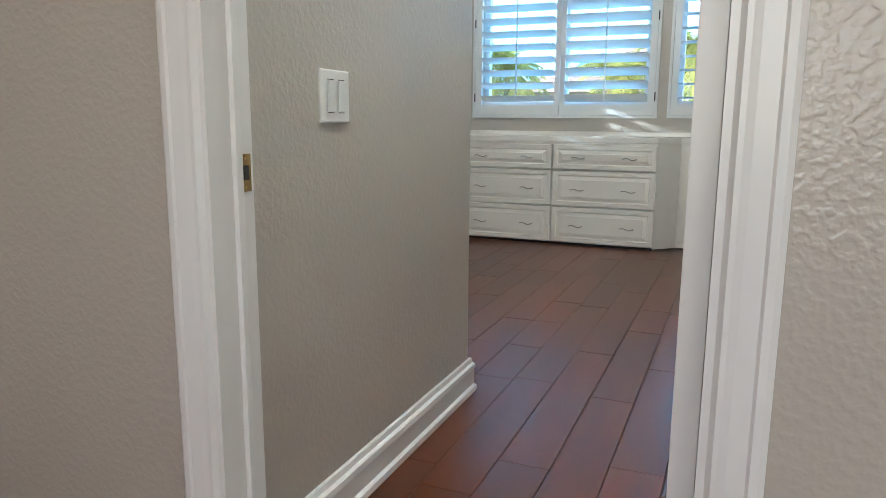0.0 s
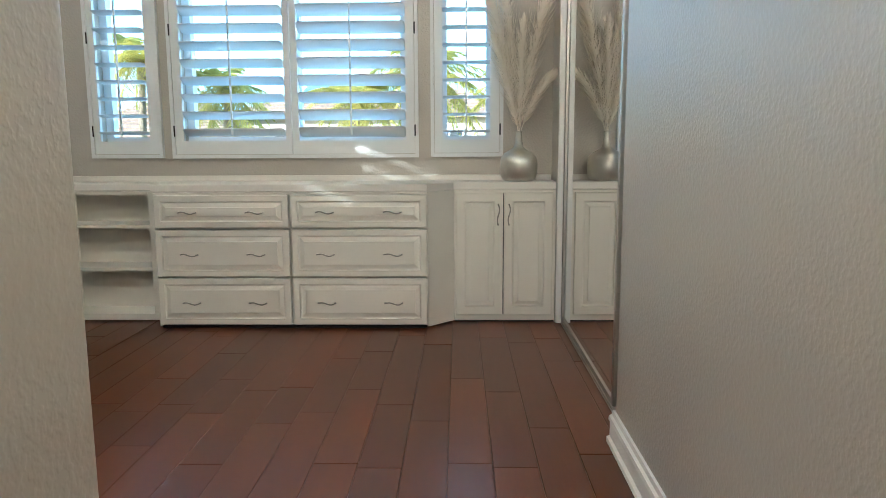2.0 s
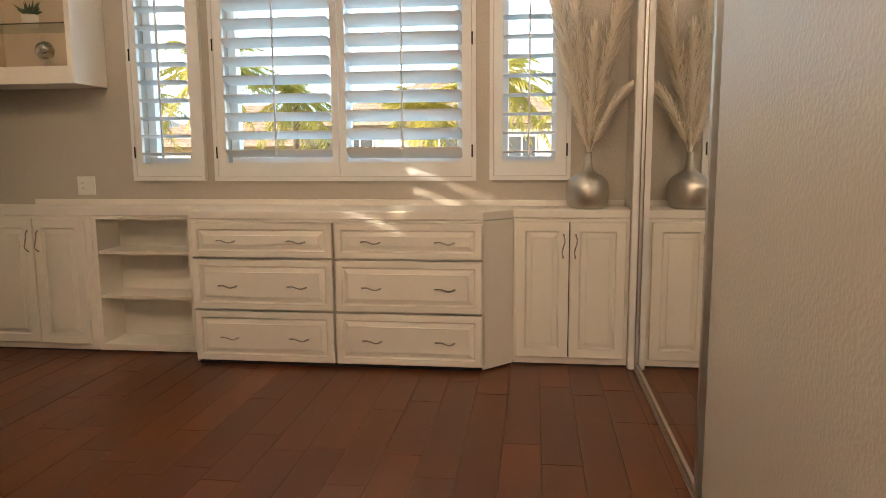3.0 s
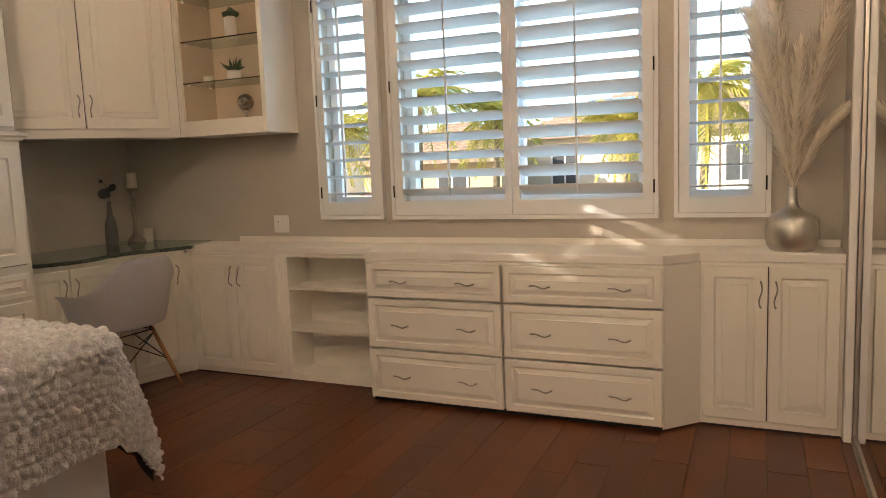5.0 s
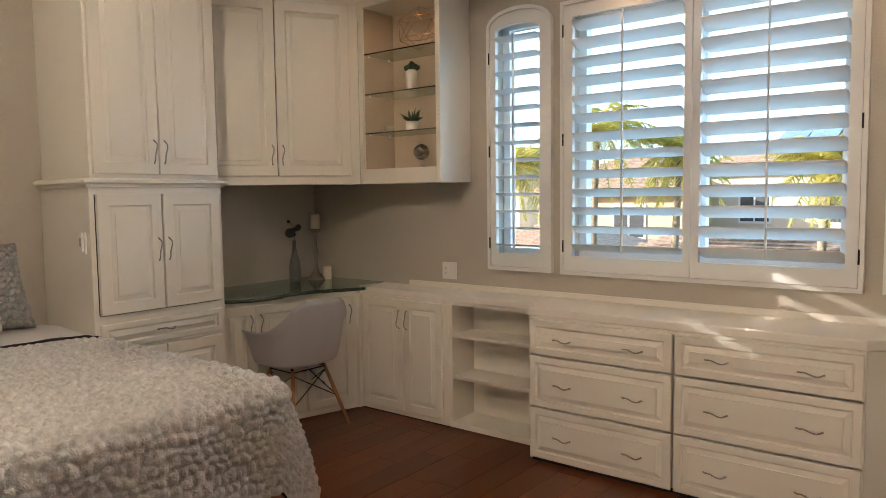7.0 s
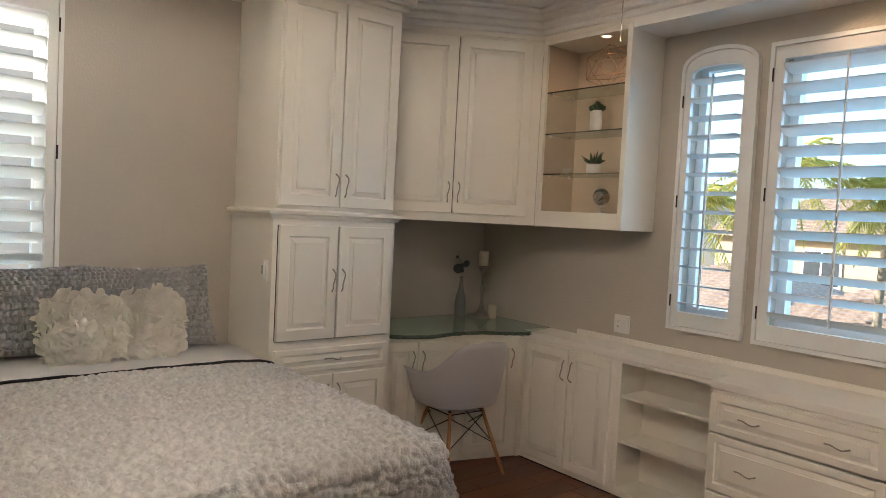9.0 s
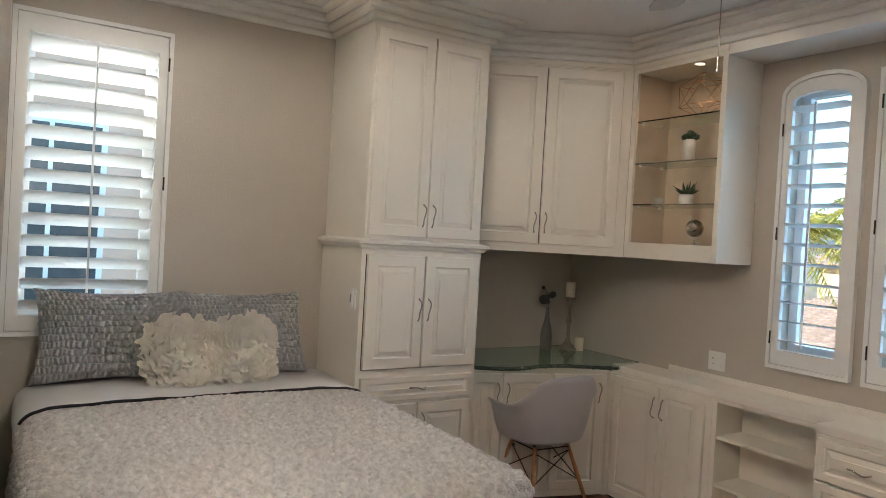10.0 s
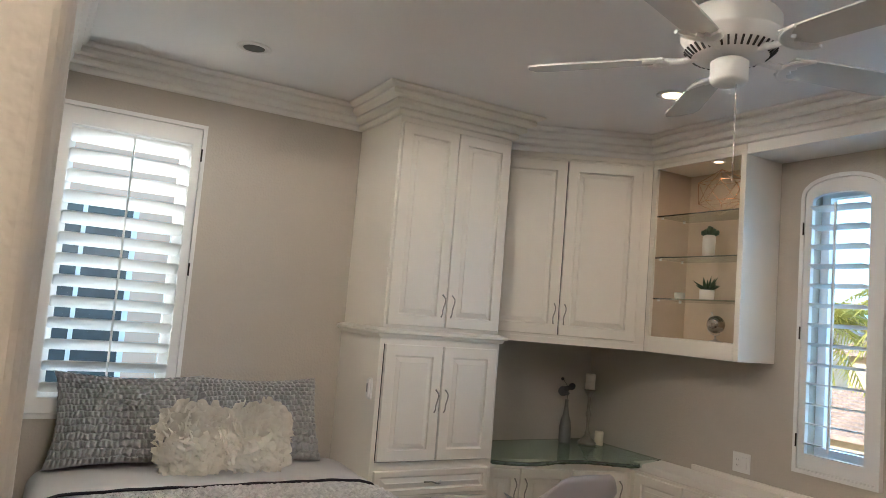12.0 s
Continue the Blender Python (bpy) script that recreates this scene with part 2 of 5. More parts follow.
wall("wall_closet_return", [(-0.45, 9.145, 0, 0.10, YN, 3.05)], "narrow painted return beside the mirrored closet", bevel=0.004)
DX0, DX1 = -1.425, -0.662
wall("wall_door", [(-2.6, DOOR_Y0, 0, DX0 - 0.02, DOOR_Y1, 3.05), (DX1 + 0.02, DOOR_Y0, 0, 1.2, DOOR_Y1, 3.05), (DX0 - 0.02, DOOR_Y0, 2.08, DX1 + 0.02, DOOR_Y1, 3.05)], "beige hall wall with the doorway")
wall("wall_hall_west", [(-2.72, 1.2, 0, -2.6, DOOR_Y1, 3.05)], "plain hall wall")
wall("wall_hall_east", [(1.2, 1.2, 0, 1.32, DOOR_Y1, 3.05)], "plain hall wall")
# this opening is made up to hold the hall's fill lamp
wall("wall_hall_south", pierced(1.08, 1.2, -2.72, 1.32, 3.05, [(-1.55, 0.25, 1.0, 2.2)]), "plain hall wall with an added opening for the fill lamp")

solid("ceiling", B(XL - WT, YS - 0.2, CEIL_Z, 0.35, YN + WT, CEIL_Z + 0.12), CEIL, "flat white painted ceiling", "ceiling", kind="structure")
solid("ceiling_entry", B(HX - 0.14, DOOR_Y0, CEIL_Z - 0.003, XR + 0.14, YS - 0.19, CEIL_Z + 0.12), CEIL, "flat white ceiling over the entry", "ceiling", kind="structure")
solid("ceiling_hall", B(-2.72, 1.08, 2.70, 1.32, DOOR_Y0, 2.82), CEIL, "flat white hall ceiling", "ceiling", kind="structure")

bm = box(bmesh.new(), -3.53, 9.09, 2.735, -0.452, YN - 0.002, CEIL_Z - 0.002, bevel=0.004)
solid("soffit", bm, TRIM, "white soffit above the windows", "soffit", kind="structure")


def prism(pts, z0, z1):
    return rings(bmesh.new(), [[(x, y, z0) for x, y in pts], [(x, y, z1) for x, y in pts]], first_cap=True)


solid("soffit_corner", prism([(XL + .002, 8.19), (-4.745, 8.19), (-4.222, 9.09), (-3.532, 9.09), (-3.532, YN - .002), (XL + .002, YN - .002)], 2.765, CEIL_Z - .003), WHITE, "cream soffit above the corner cabinets", "soffit", kind="structure")

for nm, path in (("crown_moulding", [(XL, YS), (XL, 7.375)]),
                 ("crown_moulding", [(-4.745, 8.19), (-4.222, 9.09), (-0.45, 9.09), (-0.45, 7.35)]),
                 ("crown_moulding", [(XR, 7.3), (XR, DOOR_Y1)]), ("crown_moulding", [(HX, DOOR_Y1), (HX, YS), (XL, YS)])):
    solid(nm, sweep(bmesh.new(), path, CROWN), TRIM, "stepped white crown moulding along the ceiling", "moulding", kind="structure")
for path in ([(HX, DOOR_Y1 + 0.07), (HX, YS), (HX - 0.14, YS), (XL, YS)], [(XR + 0.1, 7.337), (XR, 7.335), (XR, DOOR_Y1)], [(XL, YS), (XL, 7.37)]):
    solid("baseboard", sweep(bmesh.new(), path, BASE), TRIM, "tall white stepped baseboard", "baseboard", kind="structure")

# door frame, casing and leaf
dr = thing("door_1", Matrix.Identity(4), "white panelled door standing open into the room", "door", kind="structure")
for x0, x1 in ((DX0 - 0.02, DX0), (DX1, DX1 + 0.02)):
    part("jamb", B(x0, DOOR_Y0 - 0.001, 0, x1, DOOR_Y1 + 0.001, 2.08), TRIM, dr)
part("jamb", B(DX0, DOOR_Y0 - 0.001, 2.06, DX1, DOOR_Y1 + 0.001, 2.08), TRIM, dr)
part("door_stop", B(DX0, 4.355, 0, DX0 + 0.011, 4.372, 2.06, bevel=0.003), TRIM, dr)
CAS = [(0, 0), (0, 0.012), (0.008, 0.018), (0.018, 0.019), (0.022, 0.015), (0.045, 0.013), (0.055, 0.011), (0.062, 0.011), (0.066, 0.005), (0.07, 0)]


def casing(xa, side, y, out):
    """A fluted upright casing from its outer edge towards the opening."""
    return rings(bmesh.new(), [[(xa + side * o, y + out * p, z) for o, p in CAS] for z in (0.0, 2.15)], first_cap=True)


for y, out in ((DOOR_Y0, -1), (DOOR_Y1, 1)):
    part("casing", casing(DX0 - 0.08, 1, y, out), TRIM, dr)
    part("casing", casing(DX1 + 0.08, -1, y, out), TRIM, dr)
    part("casing", B(DX0 - 0.08, y, 2.085, DX1 + 0.08, y + out * 0.016, 2.15), TRIM, dr)
sp = part("strike_plate", B(DX0 - 0.002, 4.378, 0.86, DX0 + 0.0015, 4.404, 0.925, bevel=0.0007), BRASS, dr, "worn brass strike plate")
part("keeper", B(DX0 + 0.0015, 4.384, 0.88, DX0 + 0.003, 4.396, 0.905), DARK, sp)
for z in (0.868, 0.917):
    bm = bmesh.new()
    lathe(bm, [(0.0035, 0), (0.003, 0.001), (0.001, 0.0012)], 10)
    part("screw", bm, BRASS, sp, m=pose(DX0 + 0.0015, 4.391, z, 0, 90, 0))
LEAF, LH = 0.745, 2.04
leaf = part("door_leaf", B(0, 0, 0, LEAF, 0.038, LH, bevel=0.0015), TRIM, dr, "white panelled door leaf", m=pose(DX1 - 0.004, DOOR_Y1 + 0.006, 0.012, 0, 0, 88))
FIELD = [(0, 0), (0.004, 0.007), (0.012, 0.009), (0.02, 0.001), (0.05, 0.001), (0.066, 0.008), (0.07, 0.008)]
for face in (0, 1):
    for px in (0.11, 0.405):
        for pz, ph in ((0.22, 0.61), (1.03, 0.56), (1.69, 0.24)):
            m = pose(px, -0.0005, pz) if not face else pose(px + 0.2, 0.0385, pz, 0, 0, 180)
            part("panel", stepped_panel(0.2, ph, FIELD), TRIM, leaf, m=m)
for side in (1, -1):
    y0 = 0.038 if side > 0 else 0
    bm = lathe(bmesh.new(), [(0.033, 0), (0.033, 0.004), (0.027, 0.010), (0.014, 0.013), (0.010, 0.018), (0.009, 0.036), (0.012, 0.040), (0.004, 0.044)], 28)
    knob = part("door_handle", bm, BRASS, leaf, "polished brass lever handle", m=pose(LEAF - 0.06, y0, 0.905, -90 * side, 0, 0), smooth=True)
    bm = tube(bmesh.new(), [(0, 0, 0.034), (-0.012, -0.0, 0.042), (-0.03, -0.004, 0.046), (-0.055, 0.003, 0.046), (-0.08, 0.008 * side, 0.045), (-0.10, 0.004, 0.044), (-0.112, 0.0, 0.043)], [0.009, 0.011, 0.012, 0.010, 0.009, 0.011, 0.008], 12)
    part("lever", bm, BRASS, knob, smooth=True)
for z in (0.18, 1.35, 1.85):
    part("hinge", tube(bmesh.new(), [(-0.004, -0.005, z), (-0.004, -0.005, z + 0.09)], 0.006, 10), BRASS, leaf)

# mirrored closet doors
cl = thing("mirrored_closet_door", Matrix.Identity(4), "tall sliding closet doors with full-height mirrors in satin frames", "closet door")
MX = -0.404
for i, (ya, yb) in enumerate(((7.66, 9.135), (7.34, 7.72))):
    x = MX + 0.028 * i
    pn = part("mirror", B(x, ya + 0.024, 0.045, x + 0.006, yb - 0.024, 2.56), MIRROR, cl, "clear full-height mirror")
    for yy in (ya, yb - 0.03):
        part("frame_stile", B(x - 0.008, yy, 0.02, x + 0.016, yy + 0.03, 2.585, bevel=0.005), CHROME, cl, "satin metal frame")
    for zz in (0.02, 2.56):
        part("frame_rail", B(x - 0.008, ya + 0.024, zz, x + 0.016, yb - 0.024, zz + 0.025, bevel=0.004), CHROME, cl)
tr = solid("closet_floor_track", B(MX - 0.014, 7.34, 0.0035, MX + 0.055, 9.14, 0.007), CHROME, "flat satin metal track let into the floor", "door track", kind="structure")
for x in (MX - 0.012, MX + 0.006, MX + 0.024, MX + 0.052):
    part("rib", B(x, 7.34, 0.007, x + 0.004, 9.14, 0.018), CHROME, tr)
solid("closet_jamb", B(-0.4485, 9.112, 0.003, -0.416, 9.143, 2.73, bevel=0.006), TRIM, "white painted closet jamb", "trim", kind="structure")

# ---- windows with plantation shutters ----

def louvre_mesh(w):
    n = 12
    loop = [(0.057 * math.cos(2 * math.pi * i / n), 0.0045 * math.sin(2 * math.pi * i / n)) for i in range(n)]
    loops = []
    for x, s in ((0, 0.75), (0.012, 1.0), (w - 0.012, 1.0), (w, 0.75)):
        loops.append([(x, a * s, b) for a, b in loop])
    return mesh_of("louvre", rings(bmesh.new(), loops, first_cap=True), SHUTTER, True)


def ring_frame(bm, outer, inner, y0, y1):
    """A flat frame between two loops in xz, from y0 (front) to y1."""
    k = len(outer)
    fo, fi = [bm.verts.new((x, y0, z)) for x, z in outer], [bm.verts.new((x, y0, z)) for x, z in inner]
    bo, bi = [bm.verts.new((x, y1, z)) for x, z in outer], [bm.verts.new((x, y1, z)) for x, z in inner]
    for i in range(k):
        j = (i + 1) % k
        bm.faces.new((fo[i], fo[j], fi[j], fi[i]))
        bm.faces.new((bo[j], bo[i], bi[i], bi[j]))
        bm.faces.new((fo[j], fo[i], bo[i], bo[j]))
        bm.faces.new((fi[i], fi[j], bi[j], bi[i]))
    return bm


def outline(x0, x1, z0, zs, rise, n=14):
    pts = [(x0, z0), (x1, z0)]
    if rise <= 0:
        return pts + [(x1, zs)] + [(x1 + (x0 - x1) * i / n, zs) for i in range(1, n)] + [(x0, zs)]
    c, h = (x0 + x1) / 2, (x1 - x0) / 2
    return pts + [(c + h * math.cos(math.pi * i / n), zs + rise * math.sin(math.pi * i / n) ** 0.8) for i in range(n + 1)]


def shutter_window(name, m, outer, panels, z0, zs, rise, pz0, pzs, prise, tilt, label, opening, gap=0.012, hinge_sides=("l",), wall_rise=0.0):
    """Local frame: x along the wall, wall face at y = 0, room on -y. outer: casing x0, x1; panels: (stile x0, x1, opening x0, x1)."""
    w = thing(name, m, label, "window", kind="structure")
    tilts = tilt if isinstance(tilt, tuple) else (tilt,)
    x0, x1 = outer
    fw = 0.022
    part("casing", ring_frame(bmesh.new(), outline(x0, x1, z0, zs, rise), outline(x0 + fw, x1 - fw, z0 + fw, zs - (0 if rise else fw), rise - (fw if rise else 0)), -0.034, 0.006), SHUTTER, w)
    ox0, ox1, oz0, oz1 = opening
    part("window_frame", ring_frame(bmesh.new(), outline(ox0 + .001, ox1 - .001, oz0 + .001, oz1 - .001, 0), outline(ox0 + .05, ox1 - .05, oz0 + .05, oz1 - .05, 0), 0.085, 0.15), VINYL, w)
    if ox1 - ox0 > 1:
        c = (ox0 + ox1) / 2
        part("mullion", B(c - 0.03, 0.09, oz0 + .05, c + 0.03, 0.145, oz1 - .05, bevel=0.004), VINYL, w)
    pane = part("pane", B(ox0 + .05, 0.118, oz0 + .05, ox1 - .05, 0.122, oz1 - .05), PANE, w)
    pane.visible_shadow = False
    for k, (a, b, la, lb) in enumerate(panels):
        fr = part("shutter_panel", ring_frame(bmesh.new(), outline(a, b, z0 + fw + 0.003, zs - (0 if rise else fw + 0.003), rise - (fw + .004 if rise else 0)), outline(la, lb, pz0, pzs, prise), -0.027, 0.001), SHUTTER, w, "white plantation shutter panel")
        count = int(round((pzs + prise * 0.3 - pz0) / 0.1075))
        pitch = (pzs + prise * 0.3 - pz0) / count
        lm = louvre_mesh(lb - la - 0.004)
        for i in range(count):
            part("louvre", lm, SHUTTER, fr, m=pose(la + 0.002, -0.012, pz0 + pitch * (i + 0.5), -tilts[k], 0, 0))
        c = (la + lb) / 2
        part("tilt_rod", B(c - 0.0055, -0.078, pz0 + 0.03, c + 0.0055, -0.066, pzs - 0.02, bevel=0.003), SHUTTER, fr)
        hx = a - 0.004 if hinge_sides[k] == "l" else b + 0.004
        for hz in (z0 + 0.17, (z0 + zs) / 2, zs - 0.17):
            part("hinge", tube(bmesh.new(), [(hx, -0.037, hz - 0.035), (hx, -0.037, hz + 0.035)], 0.0045, 8), BLACK, fr, "small dark hinge")
    return w


MW = pose(0, YN, 0)
shutter_window("window_1", MW, (-2.863, -1.293), [(-2.838, -2.096, -2.785, -2.135), (-2.090, -1.318, -2.050, -1.371)], 1.013, 2.60, 0, 1.122, 2.51, 0, (25, 35),
               "wide window with two white plantation shutter panels", OPEN_MAIN, hinge_sides=("l", "r"))
shutter_window("window_2", MW, (-3.384, -2.924), [(-3.359, -2.949, -3.320, -3.005)], 1.016, 2.507, 0.125, 1.122, 2.485, 0.045, 9,
               "narrow arched window with a white plantation shutter", OPEN_LEFT)
shutter_window("window_3", MW, (-1.216, -0.760), [(-1.191, -0.785, -1.142, -0.843)], 1.016, 2.507, 0.125, 1.122, 2.485, 0.045, 5,
               "narrow arched window with a white plantation shutter", OPEN_RIGHT, hinge_sides=("r",))
shutter_window("window_4", pose(XL, 0, 0, 0, 0, 90), (5.725, 6.466), [(5.75, 6.441, 5.80, 6.395)], 1.03, 2.638, 0, 1.13, 2.525, 0, 33,
               "window above the bed with a white plantation shutter", (5.78, 6.41, 1.10, 2.55), hinge_sides=("r",))

# ---- built-in cabinets ----


def wavy_handle(length, vertical=False):
    pts = []
    for i in range(13):
        s = i / 12
        u = (s - 0.5) * length
        off = 0.024 * min(1, math.sin(math.pi * s) * 2.2)
        wv = -0.0065 * math.sin(2 * math.pi * s)
        pts.append((wv, -off, u) if vertical else (u, -off, wv * -1))
    return mesh_of("handle", tube(bmesh.new(), pts, [0.005] + [0.0038] * 11 + [0.005], 8), METAL, True)


HAND_H, HAND_V = wavy_handle(0.105), wavy_handle(0.125, True)


def front(parent, name, x, z, w, h, handles, y=0.0, rail=0.052, t=0.02):
    """A raised-panel door or drawer front with handles (x, z, vertical) measured from its lower left corner."""
    d = part(name, raised(w, h, t, rail), WHITE, parent, m=pose(x, y, z))
    for hx, hz, vert in handles:
        part("handle", HAND_V if vert else HAND_H, METAL, d, "wavy nickel handle", m=pose(hx, -t, hz))
    return d


def carcass(parent, x0, x1, y1, z0, z1, label=""):
    return part("body", B(x0, 0, z0, x1, y1, z1, bevel=0.002), WHITE, parent, label)


FB, FD = 9.14, 8.98   # fronts of the shallow and of the deep base units
CT = 0.868            # worktop height


def gap(parent, x0, x1, z0, z1, y=0.0):
    """A near-black strip on the body, painting the shade in a gap beside a door."""
    part("gap_shade", B(x0, y - 0.005, z0, x1, y - 0.0002, z1), DARK, parent, "near-black strip painted as the shade in a door gap")


# drawer chest
ch = thing("drawer_chest", pose(-2.846, FD + 0.02, 0), "cream built-in chest with six raised-panel drawers", "chest of drawers")
W = 1.623
part("body", B(0, 0.05, 0.012, W, YN - FD - 0.024, CT - 0.05), WHITE, ch)
for sx in (0.0, W - 0.006):
    part("side_panel", B(sx, 0, 0.012, sx + 0.006, 0.05, CT - 0.05), WHITE, ch)
part("top_rail", B(0.006, 0, CT - 0.062, W - 0.006, 0.05, CT - 0.05), WHITE, ch)
for i in range(2):
    x = 0.008 + i * (W / 2)
    w = W / 2 - 0.014
    for z, h in ((0.026, 0.286), (0.319, 0.284), (0.610, 0.196)):
        front(ch, "drawer", x, z + 0.001, w, h - 0.003, [(w * 0.25, h * 0.465, False), (w * 0.75, h * 0.465, False)], rail=0.036)
# near-black strip, the shade under the drawers put in as colour
part("toe_shade", B(0.01, 0.012, 0.001, W - 0.01, 0.045, 0.0115), DARK, ch)
# angled filler between chest and cabinet
solid("angled_panel", prism([(-1.221, FD + 0.02), (-1.071, FB + 0.018), (-1.071, YN - 0.01), (-1.221, YN - 0.01)], 0.012, CT - 0.05), WHITE, "cream angled side panel of the built-in", "cabinet")


def base_cabinet(name, x0, x1, doors, label, fill=0.0):
    c = thing(name, pose(x0, FB + 0.02, 0), label, "cabinet", "built-in base cabinets")
    carcass(c, 0, x1 - x0, YN - FB - 0.024, 0.012, CT - 0.05)
    # near-black block that paints the shade below the carcass
    part("toe_shade", B(0.005, 0.006, 0.001, x1 - x0 - 0.005, 0.04, 0.03), DARK, c)
    for a, b, hs in doors:
        w = b - a
        hx = w - 0.03 if hs == "r" else 0.03
        front(c, "door", a - x0, 0.05, w, 0.752, [(hx, 0.62, True)])
    gap(c, doors[0][1] - x0 + 0.0003, doors[1][0] - x0 - 0.0003, 0.052, 0.80)
    return c


base_cabinet("base_cabinet", -1.069, -0.452, [(-1.058, -0.772, "r"), (-0.767, -0.470, "l")], "cream two-door base cabinet beside the mirror")
base_cabinet("base_cabinet", -4.305, -3.545, [(-4.285, -3.912, "r"), (-3.906, -3.585, "l")], "cream two-door base cabinet beside the desk")
# open shelves
sh = thing("open_shelf_unit", pose(-3.543, FB + 0.02, 0), "cream open bookcase base with two empty shelves", "shelf unit")
SW = 0.695
D = YN - FB - 0.024
part("side_panel", B(0, 0, 0.012, 0.03, D, CT - 0.05, bevel=0.002), WHITE, sh)
part("side_panel", B(SW - 0.097, 0, 0.012, SW, D, CT - 0.05, bevel=0.002), WHITE, sh)
part("back_panel", B(0.03, D - 0.012, 0.03, SW - 0.097, D, CT - 0.05), WHITE, sh)
part("bottom_panel", B(0.03, 0, 0.012, SW - 0.097, D - 0.012, 0.05, bevel=0.002), WHITE, sh)
part("top_rail", B(0.03, 0, CT - 0.068, SW - 0.097, 0.02, CT - 0.05), WHITE, sh)
for z in (0.325, 0.592):
    part("shelf", B(0.031, 0.008, z, SW - 0.0971, D - 0.0125, z + 0.02, bevel=0.003), WHITE, sh)
# worktop in one piece with rounded nose
pl = [(-4.315, YN - 0.003), (-4.315, FB + 0.012), (-2.852, FB + 0.012), (-2.852, FD + 0.012), (-1.225, FD + 0.012), (-1.073, FB + 0.012), (-0.453, FB + 0.012), (-0.453, YN - 0.003)]
nose = lambda c: [(x + (c if x == -2.852 else 0), y + (c if y < 9.3 else 0)) for x, y in pl]
bm = bmesh.new()
rings(bm, [[(x, y, z) for x, y in nose(c)] for c, z in ((0.006, CT - 0.048), (0, CT - 0.042), (0, CT - 0.008), (0.002, CT - 0.003), (0.007, CT))])
wt = solid("worktop", bm, COUNTER, "long cream worktop with a shallow upstand", "worktop")
part("upstand", B(-4.06, YN - 0.022, CT, -0.455, YN - 0.004, CT + 0.035, bevel=0.004), COUNTER, wt)

# tall cabinet
TX, TY0, TY1 = -4.47, 7.385, 8.172
tw = TY1 - TY0
tall = thing("tall_cabinet", pose(TX - 0.02, TY0, 0, 0, 0, 90), "tall cream cabinet with raised-panel doors beside the bed", "cabinet")
td = TX - 0.02 - XL - 0.003
part("lower_body", B(0, 0, 0.01, tw, td, 1.565, bevel=0.003), WHITE, tall)
part("upper_body", B(0.012, 0.006, 1.6, tw - 0.012, td, CEIL_Z - 0.005, bevel=0.003), WHITE, tall)
PATHT = [(-0.002, td), (-0.002, -0.001), (tw + 0.002, -0.001), (tw + 0.002, td)]
part("waist_moulding", sweep(bmesh.new(), PATHT, [(o * 1, z) for o, z in [(-0.01, 1.552), (0.012, 1.555), (0.018, 1.572), (0.034, 1.580), (0.034, 1.594), (0.012, 1.602), (-0.01, 1.606)]]), WHITE, tall)
part("crown", sweep(bmesh.new(), [(0.01, td), (0.01, 0.004), (tw - 0.01, 0.004), (tw - 0.01, td)], [(o * 1.35, z) for o, z in CROWN]), WHITE, tall, "stepped crown moulding")
dw = tw / 2 - 0.03
for i, hs in enumerate(("r", "l")):
    x = 0.026 + i * (dw + 0.006)
    hx = dw - 0.028 if hs == "r" else 0.028
    front(tall, "door", x, 1.625, dw, 1.135, [(hx, 0.125, True)], y=0.004, rail=0.06)
    front(tall, "door", x + 0.004, 0.885, dw - 0.003, 0.635, [(hx - 0.003, 0.33, True)], rail=0.06, t=0.022)
    front(tall, "door", x, 0.06, dw, 0.62, [(hx, 0.5, True)], rail=0.06)
gx = 0.026 + dw
gap(tall, gx + 0.0003, gx + 0.0057, 1.627, 2.758, 0.0055)
gap(tall, gx + 0.0013, gx + 0.0097, 0.888, 1.518)
gap(tall, gx + 0.0003, gx + 0.0057, 0.062, 0.678)
gap(tall, 0.0262, 0.0298, 0.888, 1.518)
gap(tall, 0.030, 2 * dw + 0.03, 0.8805, 0.8848)
front(tall, "drawer", 0.026, 0.70, 2 * dw + 0.006, 0.135, [(dw, 0.07, False)], rail=0.03)

# corner wall cabinet
A0, A1 = Vector((-4.745, 8.19)), Vector((-4.222, 9.09))
ang = math.degrees(math.atan2(A1.y - A0.y, A1.x - A0.x))
L = (A1 - A0).length
cw = thing("corner_wall_cabinet", pose(A0.x, A0.y, 0, 0, 0, ang), "cream wall cabinet angled across the corner with two doors", "cabinet")
part("body", B(0, 0, 1.575, L - 0.002, 0.28, 2.763, bevel=0.002), WHITE, cw)
part("light_rail", B(0, -0.004, 1.575, L - 0.002, 0, 1.612, bevel=0.0015), WHITE, cw)
for a, b, hs in ((0.02, 0.487, "r"), (0.493, 0.975, "l")):
    w = b - a
    front(cw, "door", a, 1.628, w, 1.118, [(w - 0.03 if hs == "r" else 0.03, 0.135, True)], rail=0.065)
gap(cw, 0.4873, 0.4927, 1.63, 2.744)
# display cabinet
ds = thing("display_cabinet", pose(-4.22, 9.09, 0), "cream open display cabinet with glass shelves and a small light", "cabinet")
dwid, dd, dz0, dz1 = 0.688, YN - 9.09 - 0.003, 1.575, 2.763
part("side_panel", B(0, 0, dz0, 0.034, dd, dz1), WHITE, ds)
part("side_panel", B(dwid - 0.034, 0, dz0, dwid, dd, dz1, bevel=0.003), WHITE, ds)
part("bottom_panel", B(0.034, 0, dz0, dwid - 0.034, dd, 1.672, bevel=0.002), WHITE, ds)
part("back_panel", B(0.034, dd - 0.01, 1.672, dwid - 0.034, dd, 2.735), NICHE, ds, "tan back panel")
